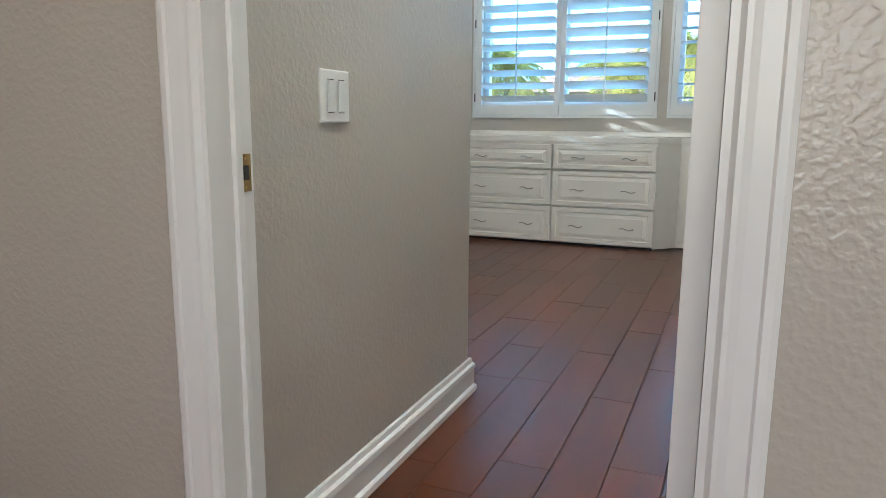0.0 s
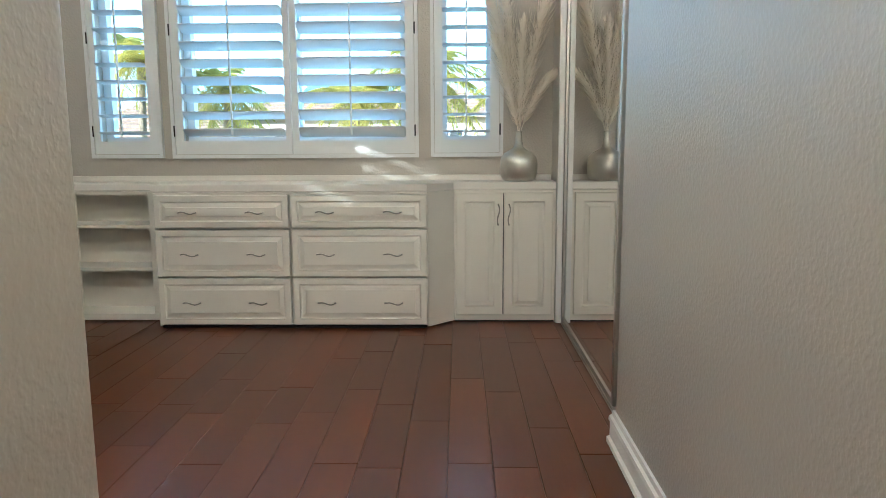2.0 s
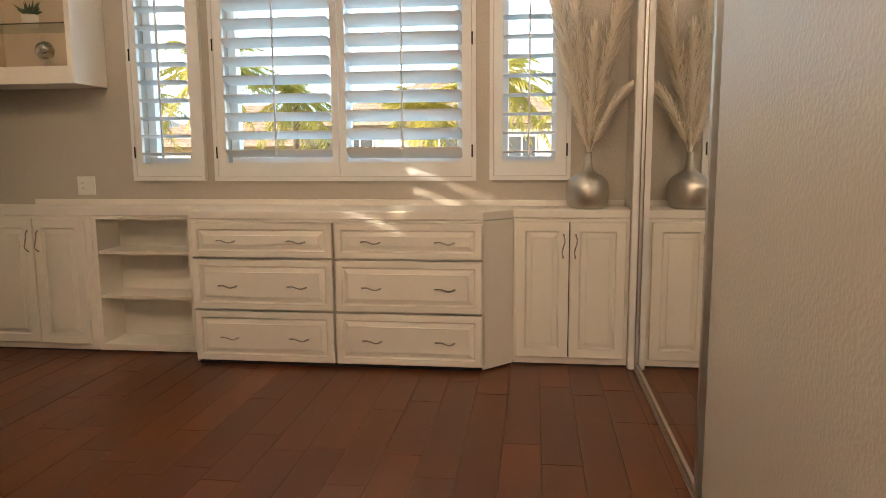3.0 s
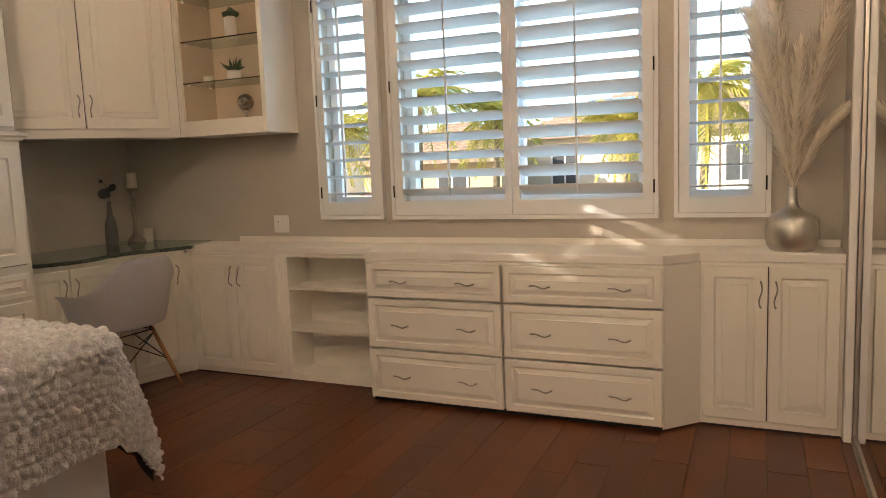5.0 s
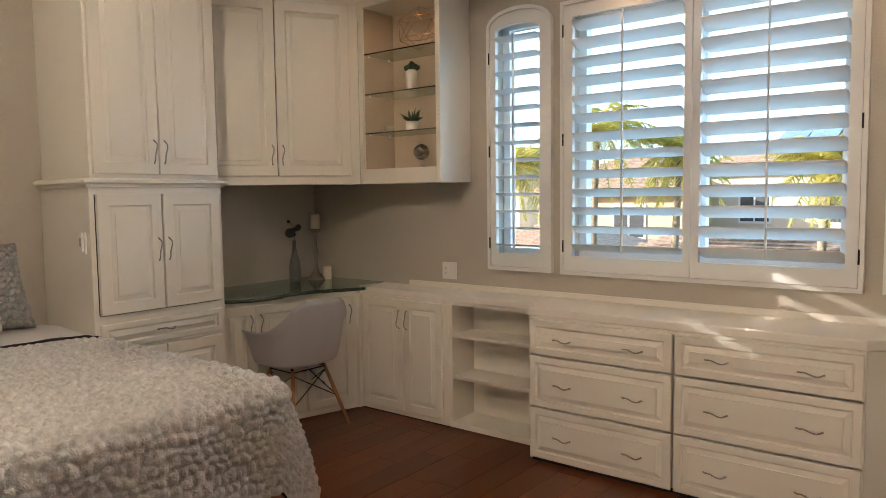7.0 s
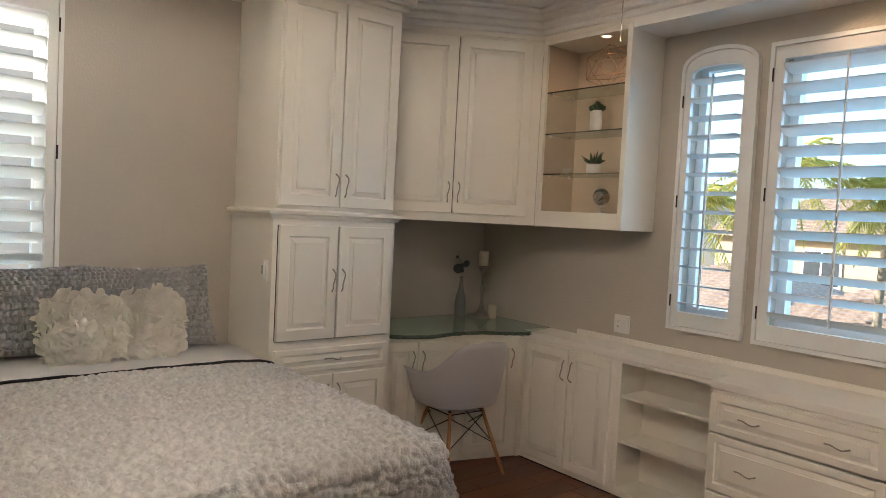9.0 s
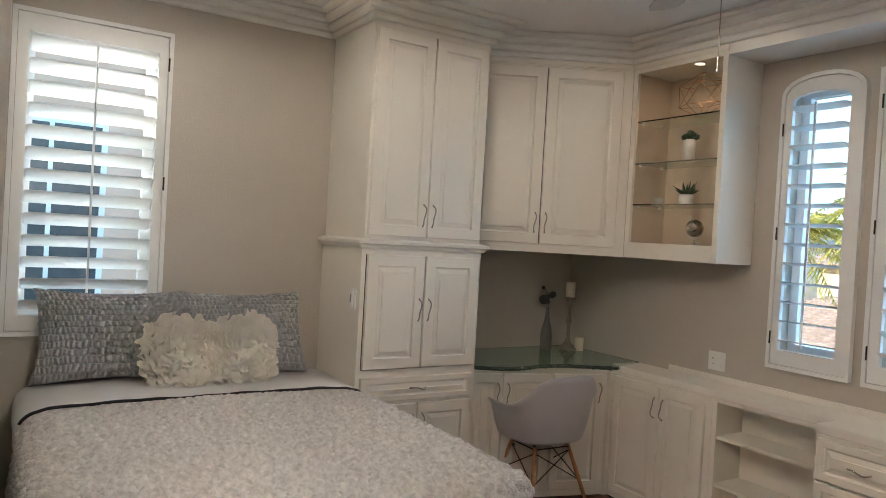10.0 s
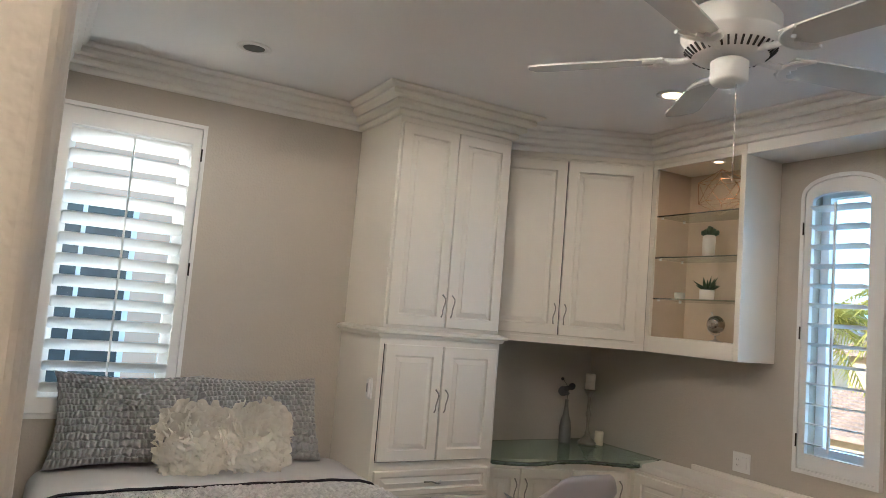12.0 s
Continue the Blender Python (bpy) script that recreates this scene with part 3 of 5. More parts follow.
for nx in (0.034, dwid - 0.038):
    part("inner_panel", B(nx, 0.02, 1.672, nx + 0.004, dd - 0.0102, 2.735), NICHE, ds, "tan inner side")
part("top_panel", B(0.034, 0, 2.735, dwid - 0.034, dd, dz1), WHITE, ds)
for z in (1.913, 2.17, 2.434):
    gs = part("glass_shelf", B(0.039, 0.012, z - 0.008, dwid - 0.039, dd - 0.012, z, bevel=0.001), SHELFGLASS, ds, "clear green-edged glass shelf")
    gs.visible_shadow = False
    for px in (0.039, dwid - 0.051):
        for py in (0.05, dd - 0.07):
            part("shelf_pin", B(px, py, z - 0.018, px + 0.012, py + 0.012, z - 0.0085), PLASTIC, gs)

# desk in the corner
G0, G1 = Vector((-4.60, 8.19)), Vector((-4.318, 9.13))
ang = math.degrees(math.atan2(G1.y - G0.y, G1.x - G0.x))
L = (G1 - G0).length
dk = thing("corner_desk_cabinet", pose(G0.x, G0.y, 0, 0, 0, ang), "cream three-door cabinet under the glass desk top", "desk")
part("body", B(0.0, 0, 0.012, L, 0.12, CT - 0.03, bevel=0.002), WHITE, dk)
part("filler", rings(bmesh.new(), [[(0.02, 0.121, z), (L, 0.121, z), (L - 0.02, 0.30, z), (0.12, 0.42, z)] for z in (0.012, CT - 0.03)], first_cap=True), WHITE, dk)
for a, b, hs in ((0.012, 0.235, "r"), (0.242, 0.56, "l"), (0.585, 0.935, "r")):
    w = b - a
    front(dk, "door", a, 0.06, w, 0.745, [(w - 0.03 if hs == "r" else 0.03, 0.625, True)])
front_edge = []
random.seed(4)
for i in range(70):
    s = i / 69
    p = Vector((-4.505, 8.185)).lerp(Vector((-4.245, 9.10)), s)
    bow = 0.045 * math.sin(math.pi * 2.0 * s + 0.4) + 0.02 * math.sin(9 * s) + random.uniform(-0.006, 0.006)
    front_edge.append((p.x + bow * 0.9, p.y - bow * 0.25))
bm = rings(bmesh.new(), [[(x, y, z) for x, y in front_edge + [(-4.32, YN - 0.006), (XL + 0.004, YN - 0.006), (XL + 0.004, 8.185)]] for z in (CT - 0.018, CT + 0.004)], first_cap=True)
DESKGLASS = glass_mat("desk_glass", (0.50, 0.68, 0.60), 0.02, 1.5)
gt = solid("glass_desk_top", bm, DESKGLASS, "green glass desk top with a chipped wavy edge", "desk top")
gt.visible_shadow = False
part("support_board", rings(bmesh.new(), [[(x, y, z) for x, y in [(-4.56, 8.19), (-4.33, 9.12), (-4.33, YN - 0.01), (XL + 0.008, YN - 0.01), (XL + 0.008, 8.19)]] for z in (CT - 0.034, CT - 0.021)], first_cap=True), WHITE, gt)
edge = [(x + 0.001, y, CT - 0.007 + random.uniform(-0.003, 0.003)) for x, y in front_edge]
part("chipped_edge", tube(bmesh.new(), edge, [0.0105 + random.uniform(-0.003, 0.003) for _ in edge], 6), mat("dark_chipped_glass", (0.05, 0.07, 0.06), 0.25, vary=0.6, scale=60), gt, "dark chipped glass edge")

solid("corner_filler", prism([(-4.345, 9.10), (-4.305, 9.128), (-4.305, 9.30), (-4.345, 9.30)], 0.012, CT - 0.052), WHITE, "cream filler strip between desk and cabinet", "cabinet")

# ---- bed ----
BX0, BX1, BY0, BY1, BZ = -5.0, -3.02, 5.86, 7.40, 0.758
SHEET = mat("grey_white_sheet", (0.66, 0.64, 0.63), 0.8, vary=0.04, scale=5, bump=0.001, bump_scale=40)
QUILT = mat("oyster_faux_fur", (0.66, 0.63, 0.615), 0.95, vary=0.2, scale=38, bump=0.012, bump_scale=150, color2=(0.84, 0.81, 0.79))
LINING = mat("charcoal_lining", (0.018, 0.018, 0.022), 0.9)
bed = thing("bed", Matrix.Identity(4), "made bed with a puckered grey faux-fur quilt and turned-down sheet", "bed")
part("mattress", B(BX0, BY0 + 0.03, 0.33, BX1 - 0.03, BY1 - 0.03, BZ - 0.03, bevel=0.06), SHEET, bed, smooth=True)
part("bed_skirt", B(BX0, BY0 + 0.04, 0.004, BX1 - 0.035, BY1 - 0.04, 0.33, bevel=0.01), SHEET, bed, "pale grey bed skirt")


def drape(u, v, du, dv, lift, r=0.085):
    """Cloth lying on the bed: u, v in plan, du, dv the lengths past the foot and side edges."""
    d = math.hypot(du, dv)
    crown = 0.028 * max(0.0, 1 - ((v - (BY0 + BY1) / 2) / 0.9) ** 2) * min(1, max(0, (BX1 - u) / 0.5)) if d == 0 else 0.0
    if d == 0:
        return Vector((u, v, BZ + lift + crown)), Vector((0, 0, 1))
    nx, ny = du / d, dv / d
    a = d / r
    if a < math.pi / 2:
        out, z = r * math.sin(a), -r * (1 - math.cos(a))
        n = Vector((nx * math.sin(a), ny * math.sin(a), math.cos(a)))
    else:
        k = d - r * math.pi / 2
        out, z = r + (0.06 + 0.32 * abs(nx * ny)) * k, -r - k
        n = Vector((nx, ny, 0.05)).normalized()
    return Vector((u + nx * (out + lift), v + ny * (out + lift), BZ + lift + z)), n


def quilt_mesh():
    bm = bmesh.new()
    step = 0.0062
    x_start, drop, sdrop = -4.50, 0.47, 0.42
    nu, nv = int((BX1 - 0.06 - x_start + drop) / step), int((BY1 - BY0 - 0.12 + 2 * sdrop) / step)
    grid = []
    for i in range(nu + 1):
        row = []
        for j in range(nv + 1):
            su, sv = x_start + i * step, BY0 + 0.06 - sdrop + j * step
            ue, v0, v1 = BX1 - 0.06, BY0 + 0.06, BY1 - 0.06
            du = max(0.0, su - ue)
            dv = sv - v1 if sv > v1 else (sv - v0 if sv < v0 else 0.0)
            if du > 0 and dv != 0:
                # corner cloth gathers into a hanging fold
                k = 1.06
                du, dv = du * k, dv * k
            p, n = drape(min(su, ue), min(max(sv, v0), v1), du, dv, 0.016)
            d = math.hypot(du, dv)
            if d > 0.1:
                along = sv if abs(dv) < 1e-6 else (su if du == 0 else math.atan2(dv, du) * 0.6)
                p += n * 0.024 * min(1, (d - 0.1) * 4) * math.sin(along * 11 + 1.0)
            q = Vector((su * (1.0 if dv == 0 else 0.8), sv * (1.15 if du == 0 else 0.85), d * 0.3))
            q += 0.024 * noise.noise_vector(q * 6)
            # rows of gathered puffs between crooked seams
            ra = su * 25 + 0.62 * noise.noise(q * 17)
            row_i = math.floor(ra)
            rb = sv * 24 + 0.47 * (row_i % 2) + 0.5 * noise.noise(q * 11 + Vector((5, 3, row_i * 1.7)))
            fa, fb = ra - row_i, rb - math.floor(rb)
            puff = math.sin(math.pi * fa) * math.sin(math.pi * fb)
            amp = (0.024 + 0.003 * min(1, d * 3)) * min(1.0, max(0.25, (su + 4.47) * 12))
            p += n * (amp * max(0, puff) ** 0.45 + 0.006 * noise.noise(q * 3.1) + 0.0036 * noise.noise(q * 62))
            row.append(bm.verts.new(p))
        grid.append(row)
    for i in range(nu):
        for j in range(nv):
            bm.faces.new((grid[i][j], grid[i + 1][j], grid[i + 1][j + 1], grid[i][j + 1]))
    return bm


def lining_mesh():
    bm = bmesh.new()
    step = 0.04
    grid = []
    nu, nv = 11, int((BY1 - BY0 - 0.12 + 0.84) / step)
    for i in range(nu + 1):
        row = []
        for j in range(nv + 1):
            du, sv = 0.06 + i * 0.0367, BY0 + 0.06 - 0.42 + j * step
            v0, v1 = BY0 + 0.06, BY1 - 0.06
            dv = sv - v1 if sv > v1 else (sv - v0 if sv < v0 else 0.0)
            k = 1.06 if dv else 1
            p, n = drape(BX1 - 0.06, min(max(sv, v0), v1), du * k, dv * k, 0.004)
            d = math.hypot(du * k, dv * k)
            if d > 0.1:
                along = sv if not dv else math.atan2(dv, du) * 0.6
                p += n * 0.024 * min(1, (d - 0.1) * 4) * math.sin(along * 11 + 1.0)
            row.append(bm.verts.new(p))
        grid.append(row)
    for i in range(nu):
        for j in range(nv):
            bm.faces.new((grid[i][j], grid[i + 1][j], grid[i + 1][j + 1], grid[i][j + 1]))
    return bm


quilt = part("quilt", quilt_mesh(), QUILT, bed, "puckered oyster-grey faux-fur quilt", smooth=True)
part("lining", lining_mesh(), LINING, quilt, "dark quilt lining", smooth=True)


def sheet_fold():
    bm = bmesh.new()
    grid = []
    for i in range(27):
        row = []
        for j in range(100):
            s, sv = i / 26, BY0 - 0.16 + j * (BY1 - BY0 + 0.32) / 99
            v0, v1 = BY0 + 0.06, BY1 - 0.06
            dv = sv - v1 if sv > v1 else (sv - v0 if sv < v0 else 0.0)
            u = -4.99 + s * (0.53 + 0.02 * math.sin(sv * 5))
            p, n = drape(u, min(max(sv, v0), v1), 0, dv, 0.034)
            edge = max(0.0, (s - 0.93) / 0.07)
            p -= n * 0.022 * edge * edge
            p += n * (0.006 * noise.noise(Vector((u * 4, sv * 5, 1))) + 0.0025 * noise.noise(Vector((u * 14, sv * 11, 4))))
            row.append(bm.verts.new(p))
        grid.append(row)
    for i in range(26):
        for j in range(99):
            bm.faces.new((grid[i][j], grid[i + 1][j], grid[i + 1][j + 1], grid[i][j + 1]))
    return bm


fold = part("turned_down_sheet", sheet_fold(), SHEET, bed, "smooth pale grey turned-down sheet", smooth=True)
hem = []
for j in range(100):
    sv = BY0 - 0.04 + j * (BY1 - BY0 + 0.14) / 99
    v0, v1 = BY0 + 0.06, BY1 - 0.06
    dv = sv - v1 if sv > v1 else (sv - v0 if sv < v0 else 0.0)
    p, n = drape(-4.47, min(max(sv, v0), v1), 0, dv, 0.025)
    hem.append((-4.462 + 0.02 * math.sin(sv * 5), p.y, p.z + 0.003 * math.sin(sv * 23) * math.sin(sv * 9)))
part("hem_roll", tube(bmesh.new(), hem, 0.0075, 8), LINING, fold, "dark folded quilt edge", smooth=True)


def pillow_mesh(w, h, t, n=64, cells=None, amp=0.01, seed=0):
    """A cushion standing in the xz plane, front to -y, bottom at z = 0."""
    bm = bmesh.new()
    for sgn in (-1, 1):
        grid = []
        for i in range(n + 1):
            row = []
            for j in range(n + 1):
                a, b = 2 * i / n - 1, 2 * j / n - 1
                puff = max(0.0, (1 - a ** 4) * (1 - b ** 4)) ** 0.5
                pinch = 1 - 0.07 * (a * a * (1 - b * b) * 0 + (1 - abs(a)) * b * b * 0) - 0.10 * (1 - b * b) * a * a
                pz = 1 - 0.13 * (1 - a * a) * b * b
                x, z = a * w / 2 * pinch, h / 2 + b * h / 2 * pz
                y = sgn * t / 2 * puff
                if cells:
                    # rows of smocked cells, larger towards one lower corner
                    q = Vector((a * cells[0], b * cells[1], seed + sgn * 5))
                    cb = b * cells[1] * (1.12 + 0.22 * b) + 0.30 * noise.noise(q * 0.8)
                    row_k = math.floor(cb)
                    ca = a * cells[0] * (1.1 - 0.2 * a) + 0.37 * (row_k % 2) + 0.42 * noise.noise(q * 0.7 + Vector((3, row_k * 2.3, 0)))
                    fa, fb = ca - math.floor(ca), cb - row_k
                    y += sgn * amp * min(1, puff * 3) * min(1.0, 2.6 * min(fa, 1 - fa), 4.2 * min(fb, 1 - fb)) ** 0.7
                    x += 0.006 * noise.noise(q * 1.5) * (abs(b) > 0.97 or abs(a) > 0.97)
                row.append(bm.verts.new((x, y, z)))
            grid.append(row)
        for i in range(n):
            for j in range(n):
                bm.faces.new((grid[i][j], grid[i + 1][j], grid[i + 1][j + 1], grid[i][j + 1]))
    bmesh.ops.remove_doubles(bm, verts=bm.verts, dist=0.0005)
    return bm


KNIT = mat("grey_smocked_cloth", (0.42, 0.415, 0.42), 0.9, vary=0.12, scale=45, bump=0.0012, bump_scale=220)
for y, z0, lean, turn, sd in ((6.215, BZ + 0.045, -16, 90 - 4, 1), (6.90, BZ + 0.05, -20, 90 + 6, 7)):
    # back pillows lean on the wall behind the bed
    solid("smocked_pillow", pillow_mesh(0.72, 0.485, 0.18, 200, (11.0, 6.5), 0.028, sd), KNIT, "grey smocked pillow leaning against the wall", "pillow", "grey bed pillows",
          m=pose(-4.87 + (0.03 if sd == 7 else 0), y, z0, lean, 0, turn), smooth=True)

PETAL = mat("cream_satin_petals", (0.80, 0.74, 0.64), 0.55, vary=0.06, scale=12, color2=(0.88, 0.84, 0.76))
ros = thing("ruffled_cushion", pose(-4.715, 6.665, BZ + 0.052, -16, 0, 91), "cream lumbar cushion covered with ruffled cloth petals", "cushion")
part("cover", pillow_mesh(0.64, 0.31, 0.13, 20), PETAL, ros, smooth=True)
random.seed(8)
bm = bmesh.new()
for cx in (-0.155, 0.165):
    for ring in range(9):
        rad = 0.012 + ring * 0.021
        for k in range(5 + ring * 2):
            th = 2 * math.pi * k / (5 + ring * 2) + random.uniform(-0.3, 0.3)
            px, pz = cx + rad * math.cos(th) * 1.02, 0.155 + rad * math.sin(th) * 0.95
            if abs(px) > 0.315 or not 0.005 < pz < 0.31:
                continue
            a, b = px / 0.32, pz / 0.155 - 1
            py = -0.065 * max(0.0, (1 - a ** 4) * (1 - b ** 4)) ** 0.5
            sz = random.uniform(0.048, 0.066)
            o = Vector((math.cos(th), 0, math.sin(th)))
            side = Vector((-math.sin(th), 0, math.cos(th)))
            base = Vector((px, py, pz))
            loops = []
            wave = random.uniform(0, 6.28)
            for s in (0.0, 0.35, 0.7, 1.0):
                loops.append([bm.verts.new(base + o * (sz * (0.05 + 0.5 * s * s) + 0.011 * s * math.sin(5.2 * t + wave)) + side * sz * 1.2 * t * (0.75 + 0.25 * s) + Vector((0, -0.002 - sz * (0.1 + 0.75 * s) + 0.009 * s * math.cos(6.5 * t + wave) + 0.25 * sz * t * t, 0))) for t in (-1, -0.75, -0.5, -0.25, 0, 0.25, 0.5, 0.75, 1)])
            for r0, r1 in zip(loops, loops[1:]):
                for q in range(8):
                    bm.faces.new((r0[q], r0[q + 1], r1[q + 1], r1[q]))
part("petals", bm, PETAL, ros, "ruffled cream cloth petals", smooth=True)["kind"] = "stuff"

# ---- chair ----
SHELL = mat("pale_grey_plastic", (0.50, 0.475, 0.49), 0.4, vary=0.02, bump=0.0002, bump_scale=300)
BEECH = mat("beech_wood", (0.42, 0.20, 0.085), 0.4, vary=0.18, scale=9, stretch=(8, 8, 0.6))
chair = thing("shell_armchair", pose(-4.355, 8.61, 0, 0, 0, 88), "pale grey moulded shell armchair with wooden dowel legs", "chair")


RIM_A = (0, 22, 34, 46, 58, 70, 84, 110, 134, 143, 152, 166, 180)
RIM_H = (0.865, 0.858, 0.83, 0.775, 0.72, 0.685, 0.668, 0.662, 0.655, 0.63, 0.53, 0.462, 0.455)


def shell():
    """Bucket seat: th = 0 at the back (local -y), open front at th = pi; arms roll outwards at the rim."""
    bm = bmesh.new()
    nth, nr = 84, 22
    loops = []
    for i in range(1, nr + 1):
        s = i / nr
        loop = []
        for k in range(nth):
            th = 2 * math.pi * k / nth
            c, sn = math.cos(th), math.sin(th)
            deg = math.degrees(math.acos(max(-1, min(1, c))))
            rim = float(np.interp(deg, RIM_A, RIM_H))
            arm = float(np.interp(deg, (28, 62, 128, 150), (0, 1, 1, 0)))
            back = max(0.0, c) ** 1.5
            if s < 0.5:
                u = s / 0.5
                prof, z = 0.84 * math.sin(u * math.pi / 2) ** 0.9, 0.425 + 0.045 * u ** 3
            else:
                u = (s - 0.5) / 0.5
                prof, z = 0.84 + 0.11 * math.sin(u * math.pi / 2), 0.47 + (rim - 0.47) * u ** 1.15
            u = max(0.0, 2 * s - 1)
            lean = 1 + 0.14 * u * back
            lip = arm * (0.010 * u ** 2 + 0.030 * u ** 9)
            rx, ry = 0.295, 0.275
            x = rx * prof * math.copysign(abs(sn) ** 0.70, sn)
            y = -ry * prof * lean * math.copysign(abs(c) ** 0.70, c)
            loop.append((x + lip * math.copysign(abs(sn) ** 0.5, sn), y - lip * 0.4 * c + 0.015, z))
        loops.append(loop)
    return rings(bm, loops, cap=False, first_cap=True)


so = part("shell", shell(), SHELL, chair, "pale grey moulded seat shell", smooth=True)
md = so.modifiers.new("thickness", "SOLIDIFY")
md.thickness = 0.006
for sx in (-1, 1):
    for sy in (-1, 1):
        top, foot = Vector((sx * 0.125, sy * 0.11, 0.41)), Vector((sx * 0.225, sy * 0.235, 0.006))
        part("leg", tube(bmesh.new(), [top, top.lerp(foot, 0.5), foot], [0.011, 0.0135, 0.009], 12), BEECH, chair, "round wooden leg", smooth=True)
        part("bracket", tube(bmesh.new(), [(sx * 0.125, sy * 0.11, 0.405), (sx * 0.12, sy * 0.09, 0.428)], 0.009, 8), BLACK, chair)
P = {(sx, sy, t): Vector((sx * 0.125, sy * 0.11, 0.41)).lerp(Vector((sx * 0.225, sy * 0.235, 0.006)), t) for sx in (-1, 1) for sy in (-1, 1) for t in (0.08, 0.52)}
pairs = [((-1, -1), (1, -1)), ((1, -1), (1, 1)), ((1, 1), (-1, 1)), ((-1, 1), (-1, -1))]
for a, b in pairs:
    part("brace", tube(bmesh.new(), [P[(*a, 0.08)], P[(*b, 0.52)]], 0.0035, 6), BLACK, chair, "thin black wire brace")
    part("brace", tube(bmesh.new(), [P[(*a, 0.52)], P[(*b, 0.08)]], 0.0035, 6), BLACK, chair, "thin black wire brace")
    part("rail", tube(bmesh.new(), [P[(*a, 0.08)] + Vector((0, 0, 0.02)), P[(*b, 0.08)] + Vector((0, 0, 0.02))], 0.004, 6), BLACK, chair)

# ---- ceiling fan ----
FX, FY = -2.43, 7.54
BLADE = mat("blade_white_laminate", (0.62, 0.63, 0.62), 0.22, vary=0.03)
FANW = mat("fan_white_enamel", (0.70, 0.70, 0.69), 0.35, vary=0.02)
fan = thing("ceiling_fan", pose(FX, FY, 0), "white five-blade ceiling fan with a pull chain", "ceiling fan")
part("canopy", lathe(bmesh.new(), [(0.07, CEIL_Z - 0.002), (0.072, CEIL_Z - 0.02), (0.055, CEIL_Z - 0.05), (0.02, CEIL_Z - 0.065)], 32), FANW, fan, smooth=True)
part("downrod", tube(bmesh.new(), [(0, 0, 2.70), (0, 0, CEIL_Z - 0.06)], 0.013, 12), FANW, fan, smooth=True)
mot = part("motor", lathe(bmesh.new(), [(0.02, 2.745), (0.09, 2.742), (0.135, 2.73), (0.15, 2.71), (0.15, 2.665), (0.153, 2.66), (0.153, 2.65), (0.145, 2.645), (0.135, 2.61), (0.11, 2.588), (0.06, 2.58)], 40), FANW, fan, "white motor housing", smooth=True)
for k in range(40):
    a = 2 * math.pi * k / 40
    part("vent_slot", B(-0.003, -0.016, -0.002, 0.003, 0.016, 0.002), DARK, mot, m=pose(0.127 * math.cos(a), 0.127 * math.sin(a), 2.6005, 0, 0, 0) @ pose(0, 0, 0, 0, 0, math.degrees(a) + 90) @ pose(0, 0, 0, -42, 0, 0) @ pose(0, 0, -0.001))
part("switch_housing", lathe(bmesh.new(), [(0.045, 2.581), (0.058, 2.572), (0.058, 2.515), (0.052, 2.505), (0.02, 2.50)], 32), FANW, fan, smooth=True)
blade = bmesh.new()
outl = [(0.20, -0.052), (0.30, -0.058), (0.60, -0.068), (0.645, -0.055), (0.66, 0.0), (0.645, 0.055), (0.60, 0.068), (0.30, 0.058), (0.20, 0.052)]
rings(blade, [[(x, y, -0.003) for x, y in outl], [(x, y, 0.003) for x, y in outl]], first_cap=True)
bme = mesh_of("blade", blade, BLADE)
arm = bmesh.new()
tube(arm, [(0.10, 0, 0.004), (0.15, 0, -0.006), (0.20, 0, -0.004)], [0.014, 0.011, 0.012], 10)
horn = [(0.262, -0.066), (0.225, -0.058), (0.196, -0.036), (0.184, 0.0), (0.196, 0.036), (0.225, 0.058), (0.262, 0.066), (0.236, 0.040), (0.222, 0.024), (0.234, 0.014), (0.216, 0.0), (0.234, -0.014), (0.222, -0.024), (0.236, -0.040)]
cx, cy = 0.222, 0.0
rings(arm, [[(cx + (x - cx) * f, y * f, z) for x, y in horn] for f, z in ((1.0, -0.0035), (1.0, -0.009), (0.93, -0.014))], first_cap=True)
tube(arm, [(0.262 - 0.078 * math.sin(math.pi * i / 12), 0.066 * math.cos(math.pi * i / 12), -0.011) for i in range(13)], 0.006, 8)
ame = mesh_of("blade_iron", arm, FANW)
for k in range(5):
    m = pose(0, 0, 2.592, 0, 0, 72 * k + 1) @ pose(0, 0, 0, -11, 0, 0)
    bl = part("blade", bme, BLADE, fan, "flat white blade", m=m)
    part("blade_iron", ame, FANW, bl, "scrolled white blade bracket")
part("pull_chain", tube(bmesh.new(), [(0.02, 0.01, 2.505), (0.021, 0.011, 2.3), (0.02, 0.011, 2.19)], 0.0016, 6), METAL, fan, "thin metal pull chain")

# ---- light fixtures, real and added ----
LIT = glow("lamp_lens", (1.0, 0.66, 0.34), 5.0)


def downlight(name, x, y, z, r, lit, label):
    t = thing(name, pose(x, y, z), label, "light")
    part("trim_ring", lathe(bmesh.new(), [(r, 0.001), (r, -0.004), (r * 0.9, -0.007), (r * 0.66, -0.006), (r * 0.6, -0.001)], 32), TRIM, t, smooth=True)
    part("lens" if lit else "baffle", lathe(bmesh.new(), [(r * 0.63, -0.0015), (r * 0.62, -0.004), (r * 0.3, -0.0045)], 24), LIT if lit else mat("dark_baffle", (0.12, 0.12, 0.11), 0.5), t)
    return t


